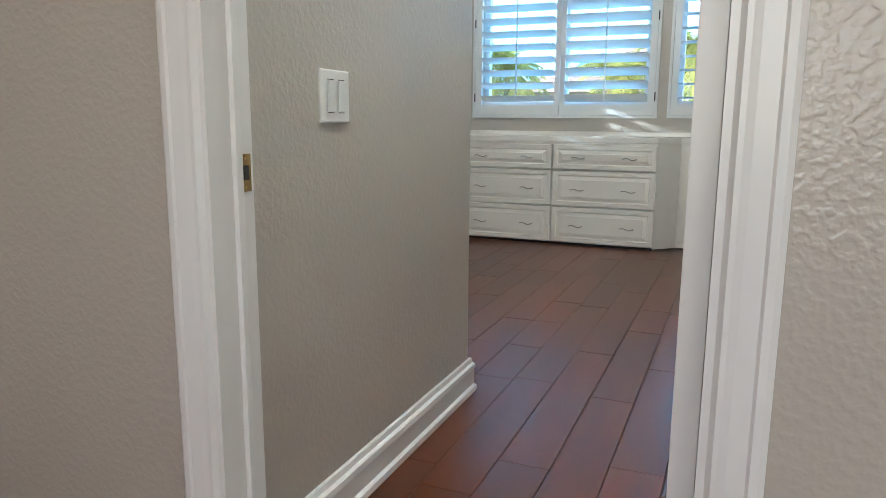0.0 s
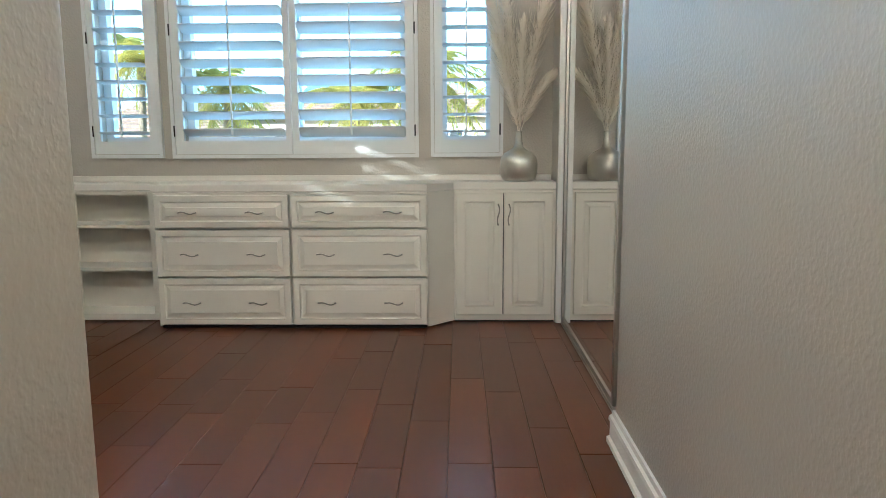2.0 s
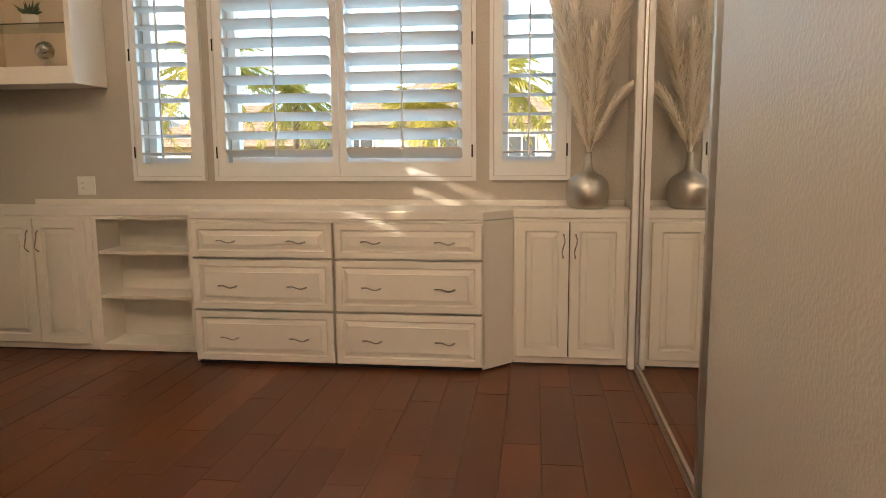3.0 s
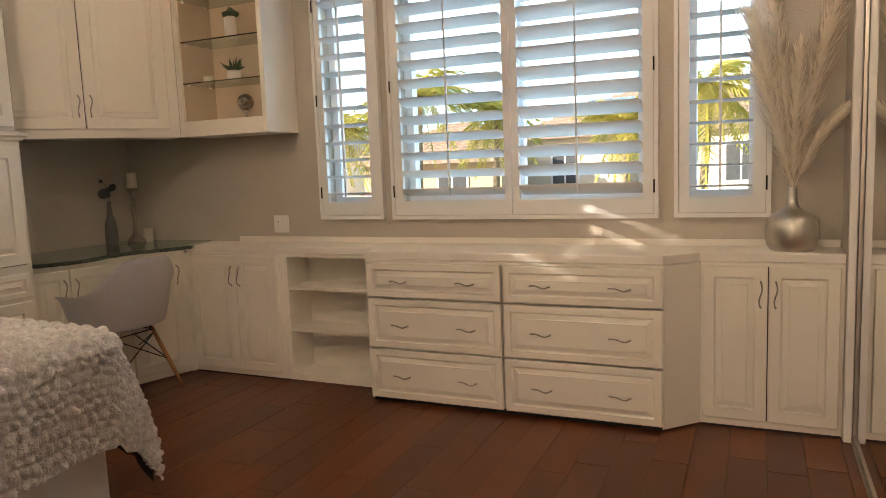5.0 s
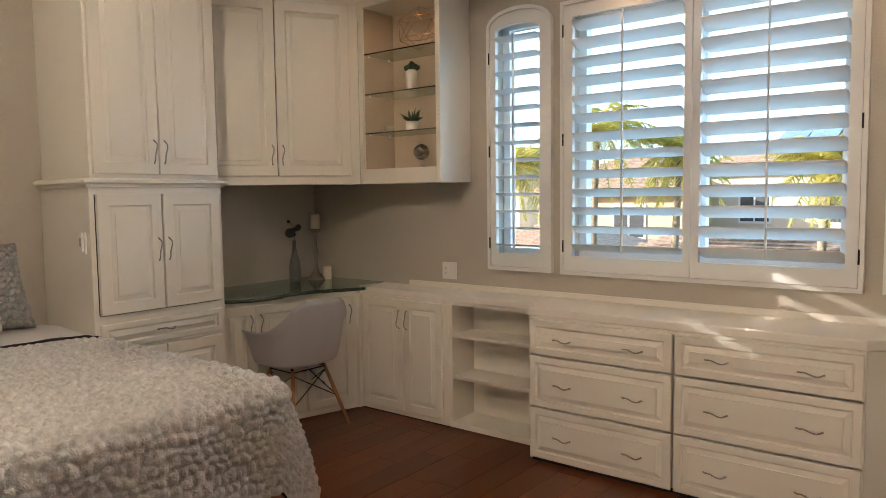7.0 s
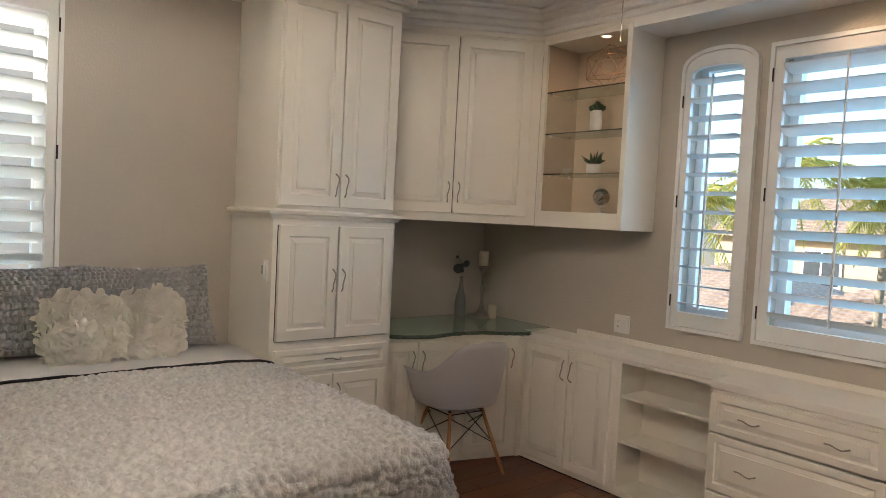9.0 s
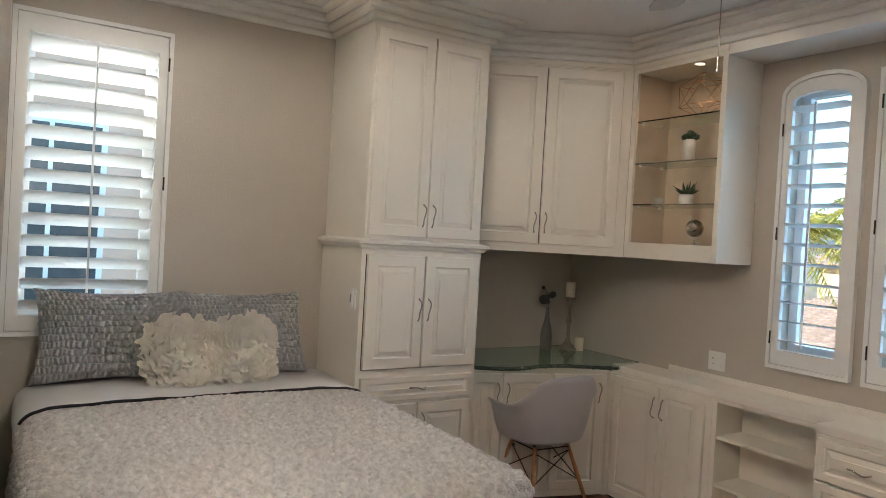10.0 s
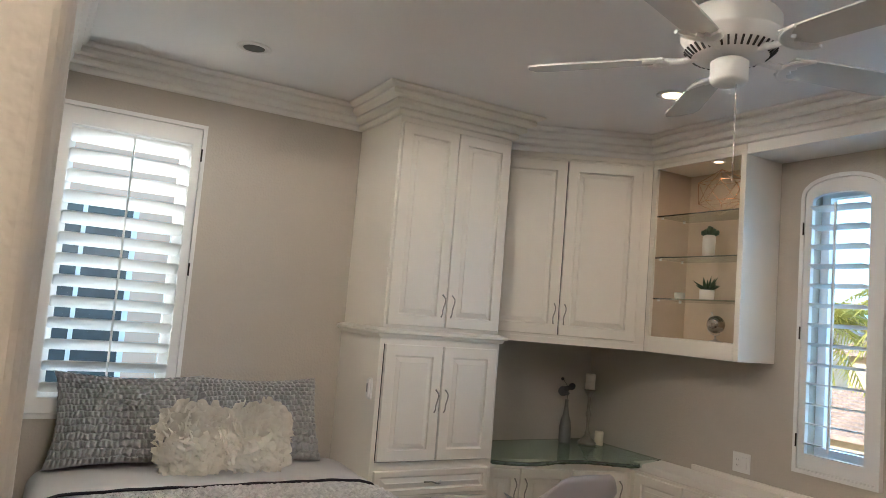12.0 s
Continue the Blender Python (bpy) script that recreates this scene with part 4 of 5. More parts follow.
downlight("recessed_downlight", -4.45, 6.535, CEIL_Z, 0.085, False, "unlit white recessed ceiling downlight")
downlight("recessed_downlight", -3.55, 8.50, CEIL_Z, 0.085, True, "lit white recessed ceiling downlight, one real and four added as fill")
downlight("puck_light", -3.76, 9.14, 2.735, 0.04, True, "small lit puck light in the display cabinet")
downlight("puck_light", -2.42, 9.27, 2.735, 0.04, True, "small lit puck light under the soffit")
downlight("puck_light", -1.30, 9.27, 2.735, 0.04, True, "small lit puck light under the soffit")
# unseen fixtures added to go with the four fill beams
for lx, ly, _ in DOWNLIGHTS_AND_FILL[1:]:
    downlight("recessed_downlight", lx, ly, CEIL_Z if ly > 5.6 else CEIL_Z - 0.003, 0.085, True, "lit white recessed ceiling downlight, one real and four added as fill")

# ---- vase with pampas grass ----
SILVER = mat("silver_leaf_glaze", (0.63, 0.60, 0.54), 0.3, 0.9, vary=0.25, scale=7, bump=0.0006, bump_scale=60)
VX, VY = -0.672, 9.262
vase = solid("bulbous_vase", lathe(bmesh.new(), [(0.082, 0), (0.095, 0.005), (0.109, 0.03), (0.115, 0.07), (0.115, 0.11), (0.108, 0.145), (0.085, 0.172), (0.050, 0.190), (0.029, 0.208), (0.022, 0.24), (0.019, 0.29), (0.021, 0.302), (0.016, 0.302), (0.015, 0.25)], 48),
             SILVER, "bulbous silver-leaf vase on the worktop", "vase", m=pose(VX, VY, CT), smooth=True)
PAMPAS = leafy(mat("dry_pampas", (0.95, 0.87, 0.74), 0.95, vary=0.04, scale=14, color2=(0.97, 0.92, 0.83)), 0.3)
pamp = thing("pampas_grass", pose(VX, VY, CT + 0.26), "dry beige pampas grass plumes in the silver vase", "dried grass")
random.seed(21)
# sideways reach, depth reach, height, droop, fullness, where the plume begins
for tx, ty, h, bend, fat, s0 in ((-0.19, -0.03, 0.86, 0.02, 1.15, 0.12), (-0.10, 0.05, 0.95, 0.00, 1.0, 0.16), (0.17, 0.03, 0.90, 0.02, 1.1, 0.14), (0.02, -0.04, 0.66, 0.0, 0.85, 0.12),
                                 (0.23, -0.05, 0.50, 0.10, 0.7, 0.18), (-0.15, -0.06, 0.60, 0.03, 0.8, 0.12)):
    def axis(s):
        return Vector((tx * s ** 1.25, ty * s, h * s - bend * s ** 4))
    part("stem", tube(bmesh.new(), [axis(i / 8) for i in range(9)], 0.0022, 5), PAMPAS, pamp)
    bm = bmesh.new()
    for q in range(820):
        s = s0 + (1 - s0) * random.random()
        base = axis(s)
        d = (axis(min(1, s + 0.02)) - axis(s - 0.02)).normalized()
        a = random.uniform(0, 2 * math.pi)
        side = Vector((math.cos(a), math.sin(a), 0))
        w = (s - s0) / (1 - s0)
        ln = fat * random.uniform(0.06, 0.15) * (0.45 + 0.75 * math.sin(math.pi * min(1, 0.12 + w * 0.75)))
        spread = random.uniform(0.12, 0.62)
        tip = base + d * ln + side * ln * spread - Vector((0, 0, ln * 0.25 * spread))
        mid = base.lerp(tip, 0.5) + side * ln * 0.10
        wv = d.cross(side).normalized() * 0.0017
        va, vb = bm.verts.new(base - wv), bm.verts.new(base + wv)
        vc, vd = bm.verts.new(mid + wv * 1.5), bm.verts.new(mid - wv * 1.5)
        ve = bm.verts.new(tip)
        bm.faces.new((va, vb, vc, vd))
        bm.faces.new((vd, vc, ve))
    part("plume", bm, PAMPAS, pamp, "feathery beige plume")

# ---- things on the desk ----
DZ = CT + 0.005
GREYV = mat("grey_matt_ceramic", (0.14, 0.135, 0.13), 0.6, vary=0.12, scale=20)
bv = thing("bottle_vase", pose(-4.905, 9.075, DZ), "slim dark grey bottle vase with a eucalyptus sprig", "vase")
part("bottle", lathe(bmesh.new(), [(0.034, 0), (0.04, 0.006), (0.042, 0.05), (0.041, 0.11), (0.034, 0.16), (0.021, 0.20), (0.014, 0.25), (0.012, 0.29), (0.015, 0.30), (0.009, 0.30), (0.009, 0.26)], 28), GREYV, bv, smooth=True)
LEAFM = mat("dark_eucalyptus", (0.028, 0.032, 0.034), 0.6, vary=0.2)
part("stem", tube(bmesh.new(), [(0, 0, 0.2), (0.004, 0, 0.33), (-0.006, 0.0, 0.40), (-0.03, -0.02, 0.44)], 0.002, 5), LEAFM, bv)
for x, y, z, r, ax in ((-0.034, -0.01, 0.355, 0.036, 20), (0.03, 0.012, 0.395, 0.028, -30), (-0.008, 0.0, 0.375, 0.02, 60), (0.012, -0.01, 0.345, 0.016, 0), (-0.035, -0.02, 0.44, 0.012, 70)):
    bm = bmesh.new()
    bmesh.ops.create_circle(bm, cap_ends=True, radius=r, segments=12, matrix=pose(x, y, z, 70 + ax * 0.4, ax, 40))
    bmesh.ops.solidify(bm, geom=bm.faces, thickness=0.0012)
    part("leaf", bm, LEAFM, bv, "round dark leaf")
WAX = mat("ivory_wax", (0.78, 0.70, 0.55), 0.5, vary=0.04)
PEWTER = mat("antique_pewter", (0.30, 0.27, 0.23), 0.38, 0.9, vary=0.25, scale=25)
cs = thing("candlestick", pose(-4.84, 9.225, DZ), "turned pewter candlestick with a cream pillar candle", "candlestick")
part("column", lathe(bmesh.new(), [(r, z * 1.13) for r, z in [(0.062, 0), (0.064, 0.012), (0.05, 0.022), (0.046, 0.03), (0.03, 0.045), (0.018, 0.06), (0.02, 0.07), (0.013, 0.085), (0.012, 0.16), (0.018, 0.175), (0.021, 0.185), (0.016, 0.20), (0.011, 0.215), (0.012, 0.29), (0.02, 0.305), (0.036, 0.325), (0.042, 0.332), (0.04, 0.338)]], 28), PEWTER, cs, smooth=True)
cd = part("candle", lathe(bmesh.new(), [(0.034, 0.3825), (0.0345, 0.475), (0.032, 0.492), (0.02, 0.488)], 24), WAX, cs, "cream pillar candle", smooth=True)
part("wick", tube(bmesh.new(), [(0, 0, 0.485), (0.001, 0, 0.50)], 0.0012, 5), BLACK, cd)
pc = solid("pillar_candle", lathe(bmesh.new(), [(0.030, 0), (0.031, 0.085), (0.029, 0.095), (0.018, 0.09)], 24), WAX, "short cream pillar candle on the glass desk", "candle", m=pose(-4.80, 9.30, DZ), smooth=True)

# ---- things in the display cabinet ----
GREEN = mat("succulent_green", (0.035, 0.062, 0.028), 0.55, vary=0.3, scale=40)
POT = mat("white_pot_glaze", (0.74, 0.69, 0.64), 0.3, vary=0.03)
random.seed(5)


def planter(name, x, y, z, r, h, blades, length, label, tall=False):
    t = thing(name, pose(x, y, z), label, "potted plant", "small shelf plants")
    part("pot", lathe(bmesh.new(), [(r * 0.86, 0), (r * 0.95, 0.004), (r, h * 0.6), (r, h), (r * 0.9, h), (r * 0.88, h - 0.012)], 28), POT, t, "small white pot", smooth=True)
    for k in range(blades):
        a, tilt = random.uniform(0, 6.28), random.uniform(0.1, 1.05)
        d = Vector((math.cos(a) * math.sin(tilt), math.sin(a) * math.sin(tilt), math.cos(tilt)))
        ln = length * random.uniform(0.7, 1.1)
        o = Vector((math.cos(a) * r * 0.25, math.sin(a) * r * 0.25, h - 0.008))
        pts = [o, o + d * ln * 0.5, o + d * ln - Vector((0, 0, ln * 0.12 * tilt))]
        w = [0.004, 0.0065, 0.0005] if not tall else [0.006, 0.013, 0.009]
        part("leaf", tube(bmesh.new(), pts, w, 6), GREEN, t, smooth=True)
    return t


planter("potted_succulent", -3.858, 9.21, 1.914, 0.043, 0.062, 26, 0.10, "spiky green succulent in a white pot")
planter("potted_succulent", -3.86, 9.21, 2.171, 0.037, 0.135, 16, 0.06, "dark leafy succulent in a tall white pot", True)
cup = solid("votive_cup", lathe(bmesh.new(), [(0.024, 0), (0.031, 0.01), (0.034, 0.028), (0.030, 0.042), (0.027, 0.042), (0.03, 0.028), (0.02, 0.006)], 28), SILVER, "small silver votive cup on a glass shelf", "cup", m=pose(-4.055, 9.20, 1.914), smooth=True)
gl = thing("desk_globe", pose(-3.775, 9.20, 1.673), "small silver desk globe on a metal stand", "globe")
part("foot", lathe(bmesh.new(), [(0.034, 0), (0.034, 0.004), (0.012, 0.01), (0.006, 0.018), (0.006, 0.034)], 24), CHROME, gl, smooth=True)
bm = bmesh.new()
bmesh.ops.create_uvsphere(bm, u_segments=32, v_segments=20, radius=0.052, matrix=pose(0, 0, 0.10, 0, 0, 0))
part("ball", bm, mat("brushed_silver_globe", (0.42, 0.39, 0.36), 0.16, 1.0, vary=0.35, scale=22), gl, "silver globe ball", smooth=True)
part("meridian", tube(bmesh.new(), [(0.062 * math.sin(a), 0, 0.10 - 0.062 * math.cos(a)) for a in [math.radians(d) for d in range(-155, 30, 8)]], 0.0035, 8), CHROME, gl, smooth=True)
part("finial", tube(bmesh.new(), [(-0.026, 0, 0.152), (-0.034, 0, 0.172)], [0.004, 0.006], 8), CHROME, gl, smooth=True)
# geometric wire ornament on the top shelf
GOLD = mat("rose_gold_wire", (0.62, 0.40, 0.24), 0.25, 1.0)
go = thing("wire_ornament", pose(-3.81, 9.235, 2.4345), "rose-gold geometric wire ornament on the top shelf", "ornament")
bm = bmesh.new()
bmesh.ops.create_icosphere(bm, subdivisions=1, radius=1)
keep = [(e.verts[0].co.copy(), e.verts[1].co.copy()) for e in bm.edges]
bm.free()
for a, b in keep:
    f = lambda p: Vector((p.x * 0.185, p.y * 0.085, 0.139 + p.z * 0.136))
    part("wire", tube(bmesh.new(), [f(a), f(b)], 0.0021, 6), GOLD, go)

# ---- switches and sockets ----


def plate(name, m, w, h, label, category):
    t = thing(name, m, label, category)
    part("cover_plate", stepped_panel(w, h, [(0, 0), (0, 0.004), (0.003, 0.0065), (w * 0.3, 0.007)]), PLASTIC, t)
    return t


sw = plate("light_switch", pose(HX, 4.752, 0.977, 0, 0, 90), 0.124, 0.117, "white double rocker light switch plate", "light switch")
for x in (0.022, 0.068):
    part("rocker", stepped_panel(0.034, 0.068, [(0, 0), (0, 0.002), (0.001, 0.003)]), PLASTIC, sw, m=pose(x, -0.0072, 0.0245, 3, 0, 0))
    for z in (0.0215, 0.0945):
        part("slot", B(x + 0.004, -0.0082, z, x + 0.030, -0.0072, z + 0.0015), DARK, sw)
ot = plate("wall_outlet", pose(-3.776, YN, 0.928), 0.117, 0.114, "white socket and switch plate above the worktop", "outlet")
part("socket", stepped_panel(0.032, 0.066, [(0, 0), (0, 0.0015), (0.001, 0.002)]), PLASTIC, ot, m=pose(0.020, -0.0072, 0.024))
part("rocker", stepped_panel(0.032, 0.066, [(0, 0), (0, 0.0015), (0.001, 0.003)]), PLASTIC, ot, m=pose(0.066, -0.0072, 0.024))
for z in (0.036, 0.068):
    for x in (0.030, 0.040):
        part("slot", B(x, -0.0098, z, x + 0.002, -0.0088, z + 0.009), DARK, ot)
ow = plate("wall_outlet", pose(XR, 6.21, 0.235, 0, 0, -90), 0.07, 0.114, "white wall socket near the floor", "outlet")
for z in (0.022, 0.062):
    so2 = part("socket", stepped_panel(0.034, 0.030, [(0, 0), (0, 0.0015), (0.002, 0.002)]), PLASTIC, ow, m=pose(0.018, -0.0072, z))
    for x in (0.010, 0.020):
        part("slot", B(x, -0.003, 0.012, x + 0.002, -0.002, 0.021), DARK, so2)
rm = thing("wall_remote_cradle", pose(-4.575, TY0, 1.21, 0, 0, 0), "small white remote control in a cradle on the cabinet side", "remote control")
part("cradle", B(0, -0.012, 0, 0.045, -0.0005, 0.115, bevel=0.004), PLASTIC, rm)
part("remote", B(0.008, -0.024, 0.012, 0.037, -0.0122, 0.11, bevel=0.004), PLASTIC, rm)
part("button", B(0.015, -0.0255, 0.04, 0.03, -0.0242, 0.085), mat("grey_button", (0.3, 0.3, 0.3), 0.5), rm)

# ---- outside, seen from the upper floor ----
GZ = -3.1
STUCCO = mat("cream_stucco", (0.52, 0.42, 0.29), 0.9, vary=0.06, scale=2, bump=0.003, bump_scale=30)
STUCCO2 = mat("pale_stucco", (0.66, 0.60, 0.51), 0.9, vary=0.05, scale=2, bump=0.003, bump_scale=30)
PEACH = mat("peach_stucco", (0.66, 0.45, 0.34), 0.9, vary=0.05, scale=2)
TILE = mat("clay_roof_tiles", (0.34, 0.25, 0.20), 0.85, vary=0.35, scale=9, bump=0.02, bump_scale=12)
ASPH = mat("asphalt", (0.06, 0.06, 0.06), 0.95, vary=0.2, scale=3, bump=0.003, bump_scale=60)
GRASS = mat("lawn", (0.07, 0.11, 0.035), 0.95, vary=0.3, scale=6, bump=0.02, bump_scale=40)
DARKWIN = mat("dark_window_pane", (0.08, 0.088, 0.095), 0.1, vary=0.1)
SOLAR = mat("solar_panel", (0.035, 0.05, 0.085), 0.2, vary=0.1)
bm = bmesh.new()
bmesh.ops.create_grid(bm, x_segments=8, y_segments=8, size=900, matrix=pose(0, 0, GZ))
solid("ground", bm, GRASS, "lawns and planting below the window", "ground", kind="structure")
solid("road", B(-60, 19, GZ + 0.002, 60, 27, GZ + 0.03), ASPH, "asphalt street below the window", "road", kind="structure")
solid("pavement", B(-60, 17.4, GZ + 0.002, 60, 18.96, GZ + 0.15), mat("concrete_path", (0.42, 0.40, 0.37), 0.9), "concrete pavement along the street", "pavement", kind="structure")


# glowing sheet added behind the houses to whiten the sky and light the room
BACK_GLOW = glow("glowing_backdrop", (0.42, 0.71, 1.0), 1.2)
solid("backdrop", rings(bmesh.new(), [[(x, 95 - 0.004 * x * x, z) for x in range(-110, 111, 10)] for z in (GZ, 70)], cap=False, close=False), BACK_GLOW, "glowing sky backdrop added to brighten windows and room", "sky", kind="structure")


def house(x, y, w, d, h, rise, wall_mat, windows, label, rz=0.0, solar=0, chimney=False):
    t = thing("house", pose(x, y, GZ, 0, 0, rz), label, "house", "houses across the street")
    part("wall", B(-w / 2, 0, 0, w / 2, d, h), wall_mat, t)
    o = 0.5
    bm = bmesh.new()
    e = [(-w / 2 - o, -o, h), (w / 2 + o, -o, h), (w / 2 + o, d + o, h), (-w / 2 - o, d + o, h)]
    r = min(w, d) * 0.5
    ridge = [(-w / 2 + r * 0.8, d / 2, h + rise), (w / 2 - r * 0.8, d / 2, h + rise)]
    lo = [bm.verts.new((a, b, c - 0.12)) for a, b, c in e]
    up = [bm.verts.new(p) for p in e]
    rg = [bm.verts.new(p) for p in ridge]
    for i in range(4):
        bm.faces.new((lo[i], lo[(i + 1) % 4], up[(i + 1) % 4], up[i]))
    bm.faces.new(list(reversed(lo)))
    bm.faces.new((up[0], up[1], rg[1], rg[0]))
    bm.faces.new((up[1], up[2], rg[1]))
    bm.faces.new((up[2], up[3], rg[0], rg[1]))
    bm.faces.new((up[3], up[0], rg[0]))
    roof = part("roof", bm, TILE, t, "brown tiled hip roof")
    slope = math.degrees(math.atan2(rise, d / 2 + o))
    rows = 14
    for k in range(1, rows):
        s = k / rows
        xa = (-w / 2 - o) * (1 - s) + ridge[0][0] * s
        part("tile_course", B(xa, 0, 0, -xa, 0.10, 0.05), TILE, roof, m=pose(0, -o + (d / 2 + o) * s, h + rise * s, slope, 0, 0))
    if chimney:
        part("chimney", B(w * 0.2, d * 0.4, h, w * 0.2 + 0.8, d * 0.4 + 0.7, h + rise + 0.7), wall_mat, roof)
    for k in range(solar):
        part("solar_panel", B(-0.5, -0.8, 0.08, 0.5, 0.8, 0.12), SOLAR, roof, "dark solar panel", m=pose(-solar * 0.52 + k * 1.06, -o + (d / 2 + o) * 0.55, h + rise * 0.55, slope, 0, 0))
    for wx, wz, ww, wh in windows:
        f = part("window", B(wx - ww / 2 - 0.08, -0.05, wz - 0.08, wx + ww / 2 + 0.08, -0.001, wz + wh + 0.08), VINYL, t)
        part("pane", B(wx - ww / 2, -0.06, wz, wx + ww / 2, -0.051, wz + wh), DARKWIN, f)
        part("mullion", B(wx - 0.03, -0.07, wz, wx + 0.03, -0.061, wz + wh), VINYL, f)
    return t


two = [(-3.2, 3.5, 1.0, 1.3), (0, 3.5, 1.4, 1.3), (3.2, 3.5, 1.0, 1.3), (-3, 0.2, 2.6, 2.2), (2.5, 0.8, 1.4, 1.4)]
house(-12.2, 30, 5.6, 8, 4.6, 1.6, STUCCO, [(-1.6, 3.0, 0.8, 1.1), (0.9, 3.0, 1.1, 1.1), (-1.2, 0.4, 1.6, 1.4), (1.6, 0.3, 0.9, 2.0)], "cream two-storey house with a tiled roof", 3)
house(-4.6, 33, 10.5, 10, 5.4, 2.1, STUCCO2, two, "pale two-storey house with solar panels on its roof", -3, solar=5, chimney=True)
house(6.5, 31, 9.5, 9, 5.2, 2.0, STUCCO, two, "cream two-storey house with a tiled roof", -8)
house(-22, 31, 10, 9, 5.3, 2.0, STUCCO2, two, "pale two-storey house with a tiled roof", 10)
house(-5.6, 21.5, 6.5, 5, 2.7, 1.0, STUCCO2, [], "single-storey garage with a low tiled roof", 0)
house(-11.5, 23.0, 5.0, 5, 2.7, 1.0, STUCCO, [], "single-storey garage with a low tiled roof", 0)
house(-12.2, 2.5, 13, 8, 7.78, 1.5, PEACH, [(-0.2, 3.5, 1.0, 2.0), (3.75, 3.3, 1.25, 2.7), (1.8, 3.5, 0.8, 1.6)], "neighbouring peach stucco house close by", 90)

FROND = leafy(mat("palm_frond", (0.46, 0.46, 0.12), 0.6, vary=0.3, scale=3, color2=(0.72, 0.62, 0.18)))
BARK = mat("palm_bark", (0.30, 0.24, 0.18), 0.95, vary=0.3, scale=12, bump=0.02, bump_scale=20)
random.seed(31)


def palm(x, y, h, spread, count, label):
    t = thing("palm_tree", pose(x, y, GZ), label, "palm tree", "palm trees outside")
    part("trunk", tube(bmesh.new(), [(0.06 * math.sin(i), 0.05 * math.cos(i * 1.3), h * i / 8) for i in range(9)], [0.11 - 0.006 * i for i in range(9)], 10), BARK, t, smooth=True)
    bm = bmesh.new()
    for k in range(count):
        a = 2.4 * k + random.uniform(-0.2, 0.2)
        el = random.uniform(-0.75, 1.1)
        ln = spread * random.uniform(0.8, 1.15)
        d = Vector((math.cos(a) * math.cos(el), math.sin(a) * math.cos(el), math.sin(el)))
        side = Vector((-math.sin(a), math.cos(a), 0))
        prev = None
        for i in range(1, 25):
            s = i / 24
            p = Vector((0, 0, h)) + d * ln * s - Vector((0, 0, ln * 0.55 * s * s))
            lw = 0.62 * math.sin(math.pi * min(1, s * 0.9 + 0.1)) * spread / 2
            for sg in (-1, 1):
                tip = p + side * sg * lw * 0.8 + d * lw * 0.45 - Vector((0, 0, lw * random.uniform(0.3, 0.8)))
                w = d * 0.022
                bm.faces.new((bm.verts.new(p - w), bm.verts.new(p + w), bm.verts.new(tip)))
            if prev is not None:
                bm.faces.new((bm.verts.new(prev - side * 0.018), bm.verts.new(prev + side * 0.018), bm.verts.new(p + side * 0.014), bm.verts.new(p - side * 0.014)))
            prev = p
    part("crown", bm, FROND, t, "arching yellow-green fronds")
    return t


for px, py, top, spread, count, label in ((-9.4, 19.2, 5.2, 1.5, 40, "yellow-green palm tree near the window"), (-7.3, 19.0, 5.9, 1.5, 40, "feathery palm tree along the street"),
                                         (-6.1, 20.4, 5.5, 1.3, 36, "yellow-green palm tree near the window"), (-3.1, 19.0, 5.1, 1.2, 36, "yellow-green palm tree near the window"),
                                         (-1.7, 19.2, 5.7, 1.5, 40, "feathery palm tree along the street"), (0.3, 18.6, 5.4, 1.4, 40, "yellow-green palm tree near the window")):
    palm(px, py, top, spread, count, label)

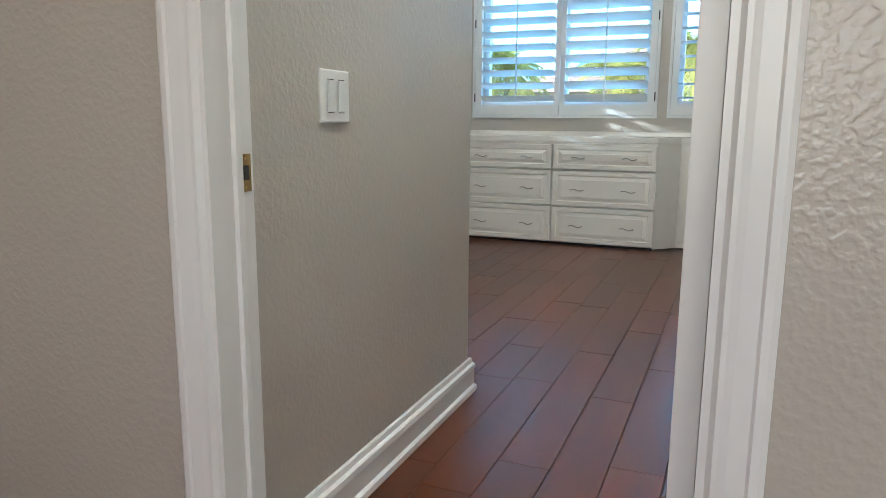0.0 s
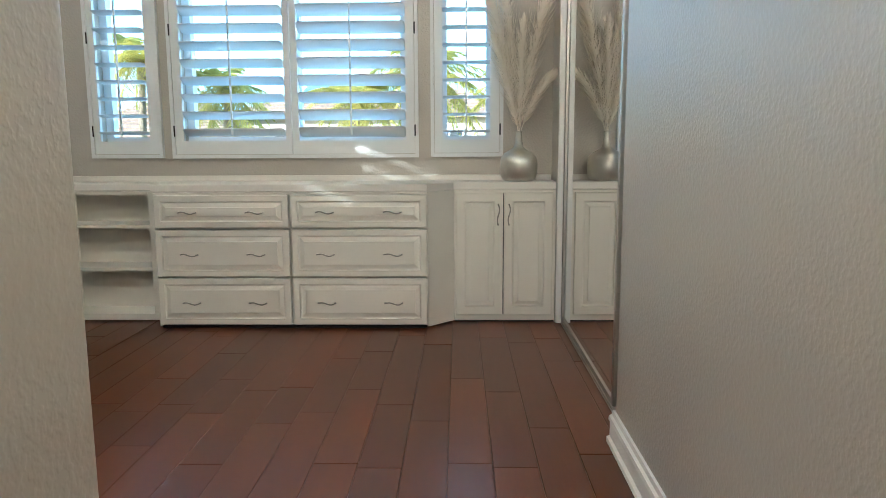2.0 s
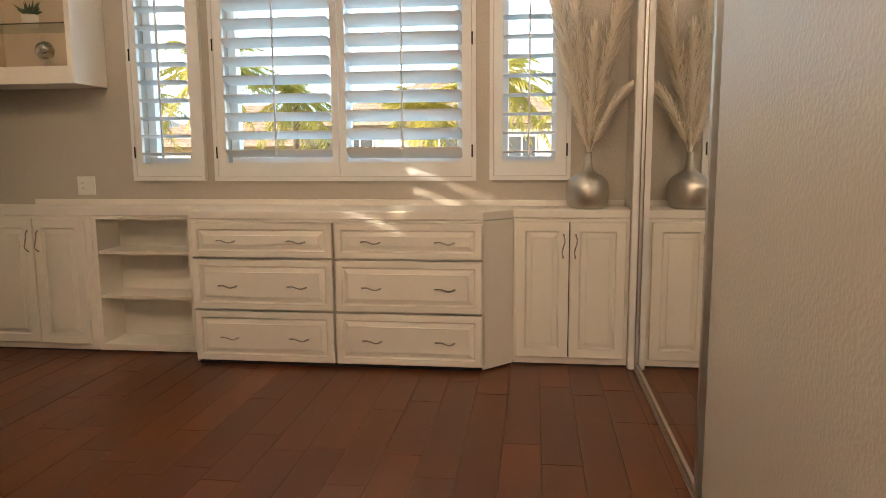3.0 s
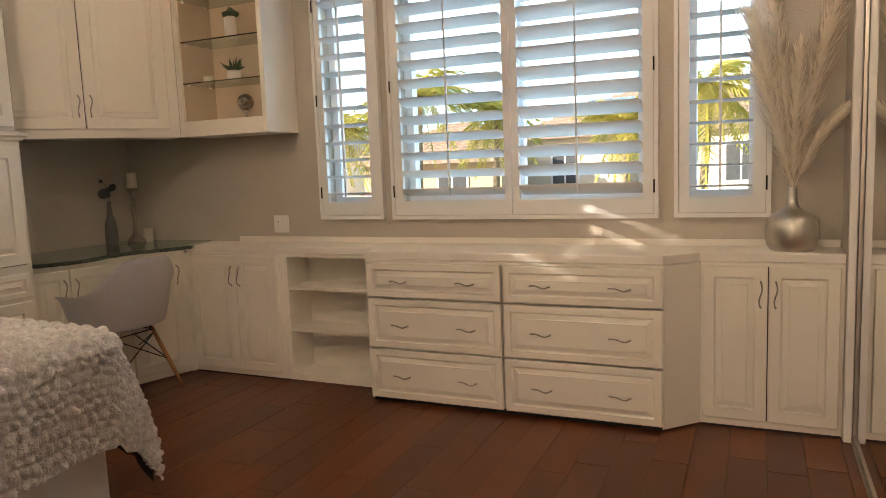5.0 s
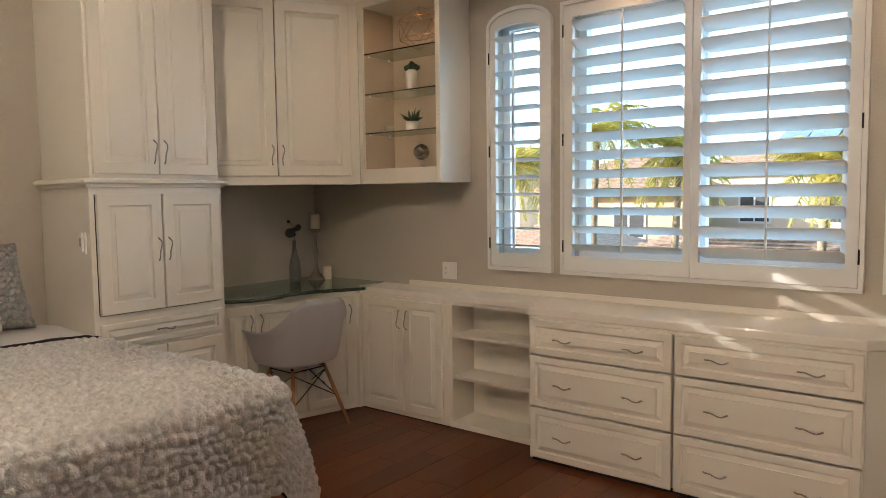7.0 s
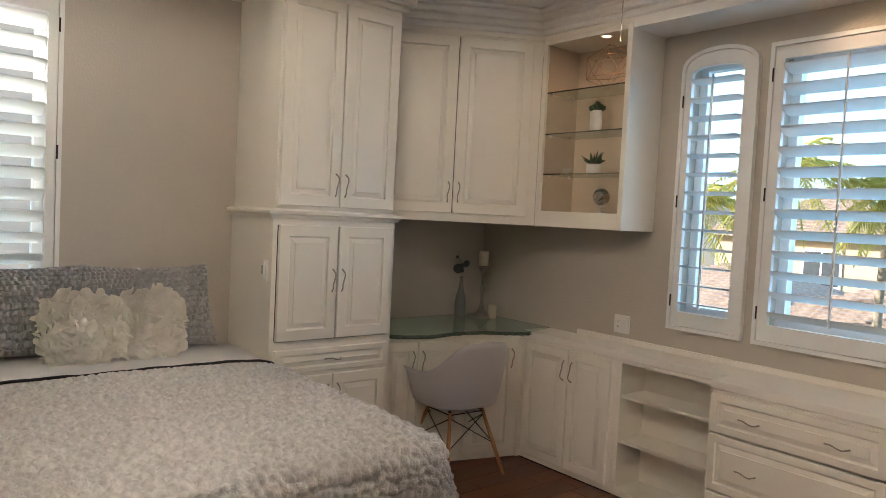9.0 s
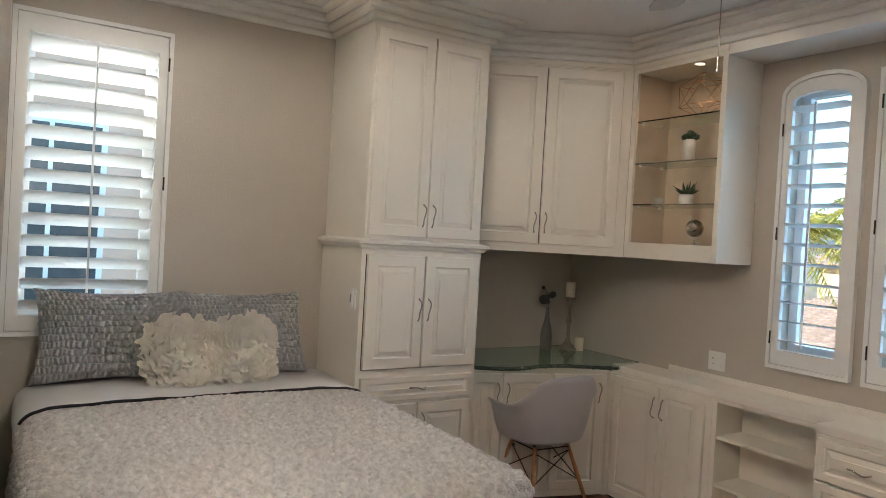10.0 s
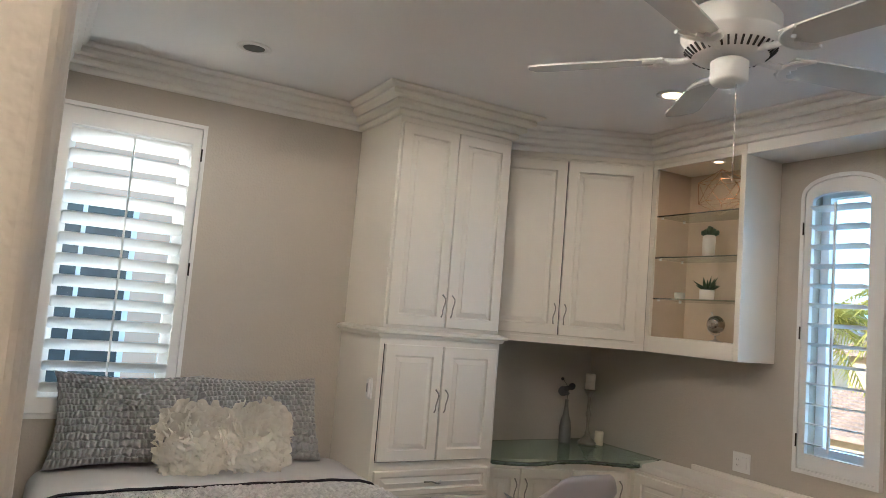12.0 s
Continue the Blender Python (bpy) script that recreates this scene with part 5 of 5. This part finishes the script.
# ---- floor planks ----
solid("floor", prism([(XL - 0.1, YS - 0.1), (-1.62, YS - 0.1), (-1.62, 4.3), (-2.6, 4.3), (-2.6, 1.2), (1.2, 1.2), (1.2, 4.3), (-0.3, 4.3), (-0.3, YN + 0.05), (XL - 0.1, YN + 0.05)], -0.10, -0.0122), DARK, "dark hand-scraped hardwood plank floor", "floor", kind="structure")
floor_ob = bpy.data.objects["floor"]
random.seed(11)
PW = 0.155
k = 0
x = -1.08 - 26 * PW
rest = bmesh.new()
while x < 0.1:
    y = max(3.62, 4.3 - random.uniform(0, 0.9))
    while y < YN:
        ln = random.choice((0.42, 0.6, 0.75, 0.9, 1.1, 1.2))
        y1 = min(y + ln, YN)
        h = random.uniform(-0.0008, 0.0008)
        args = (x + 0.0007, y + 0.0007, -0.012, x + PW - 0.0007, y1 - 0.0007, h)
        if x + PW <= -1.56:
            args = (args[0], max(args[1], YS - 0.1), *args[2:])
        if y1 - max(y, args[1]) > 0.03 and (y1 > YS or x + PW > -1.56) and (y1 < 4.5 or x < -0.4):
            bm = bmesh.new()
            a = [(args[0], args[1]), (args[3], args[1]), (args[3], args[4]), (args[0], args[4])]
            c = 0.0017
            b = [(args[0] + c, args[1] + c), (args[3] - c, args[1] + c), (args[3] - c, args[4] - c), (args[0] + c, args[4] - c)]
            loops = [[(u, v, -0.012) for u, v in a], [(u, v, h - 0.0015) for u, v in a], [(u, v, h) for u, v in b]]
            if y1 > 4.0 and x + PW > -4.9 and k < 330:
                rings(bm, loops)
                part("plank", bm, WOOD, floor_ob)
                k += 1
            else:
                bm.free()
                rings(rest, loops)
        y = y1
    x += PW
yy = 1.2
while yy < 3.6:
    rings(rest, [[(-2.6, yy, -0.012), (1.2, yy, -0.012), (1.2, yy + PW, -0.012), (-2.6, yy + PW, -0.012)], [(-2.6, yy, -0.001), (1.2, yy, -0.001), (1.2, yy + PW - 0.002, -0.001), (-2.6, yy + PW - 0.002, -0.001)]])
    yy += PW
for xa, xb in ((-2.6, -1.622), (0.158, 1.2)):
    rings(rest, [[(xa, yy, z), (xb, yy, z), (xb, 4.3, z), (xa, 4.3, z)] for z in (-0.012, -0.001)])
part("far_planks", rest, WOOD, floor_ob)["kind"] = "stuff"
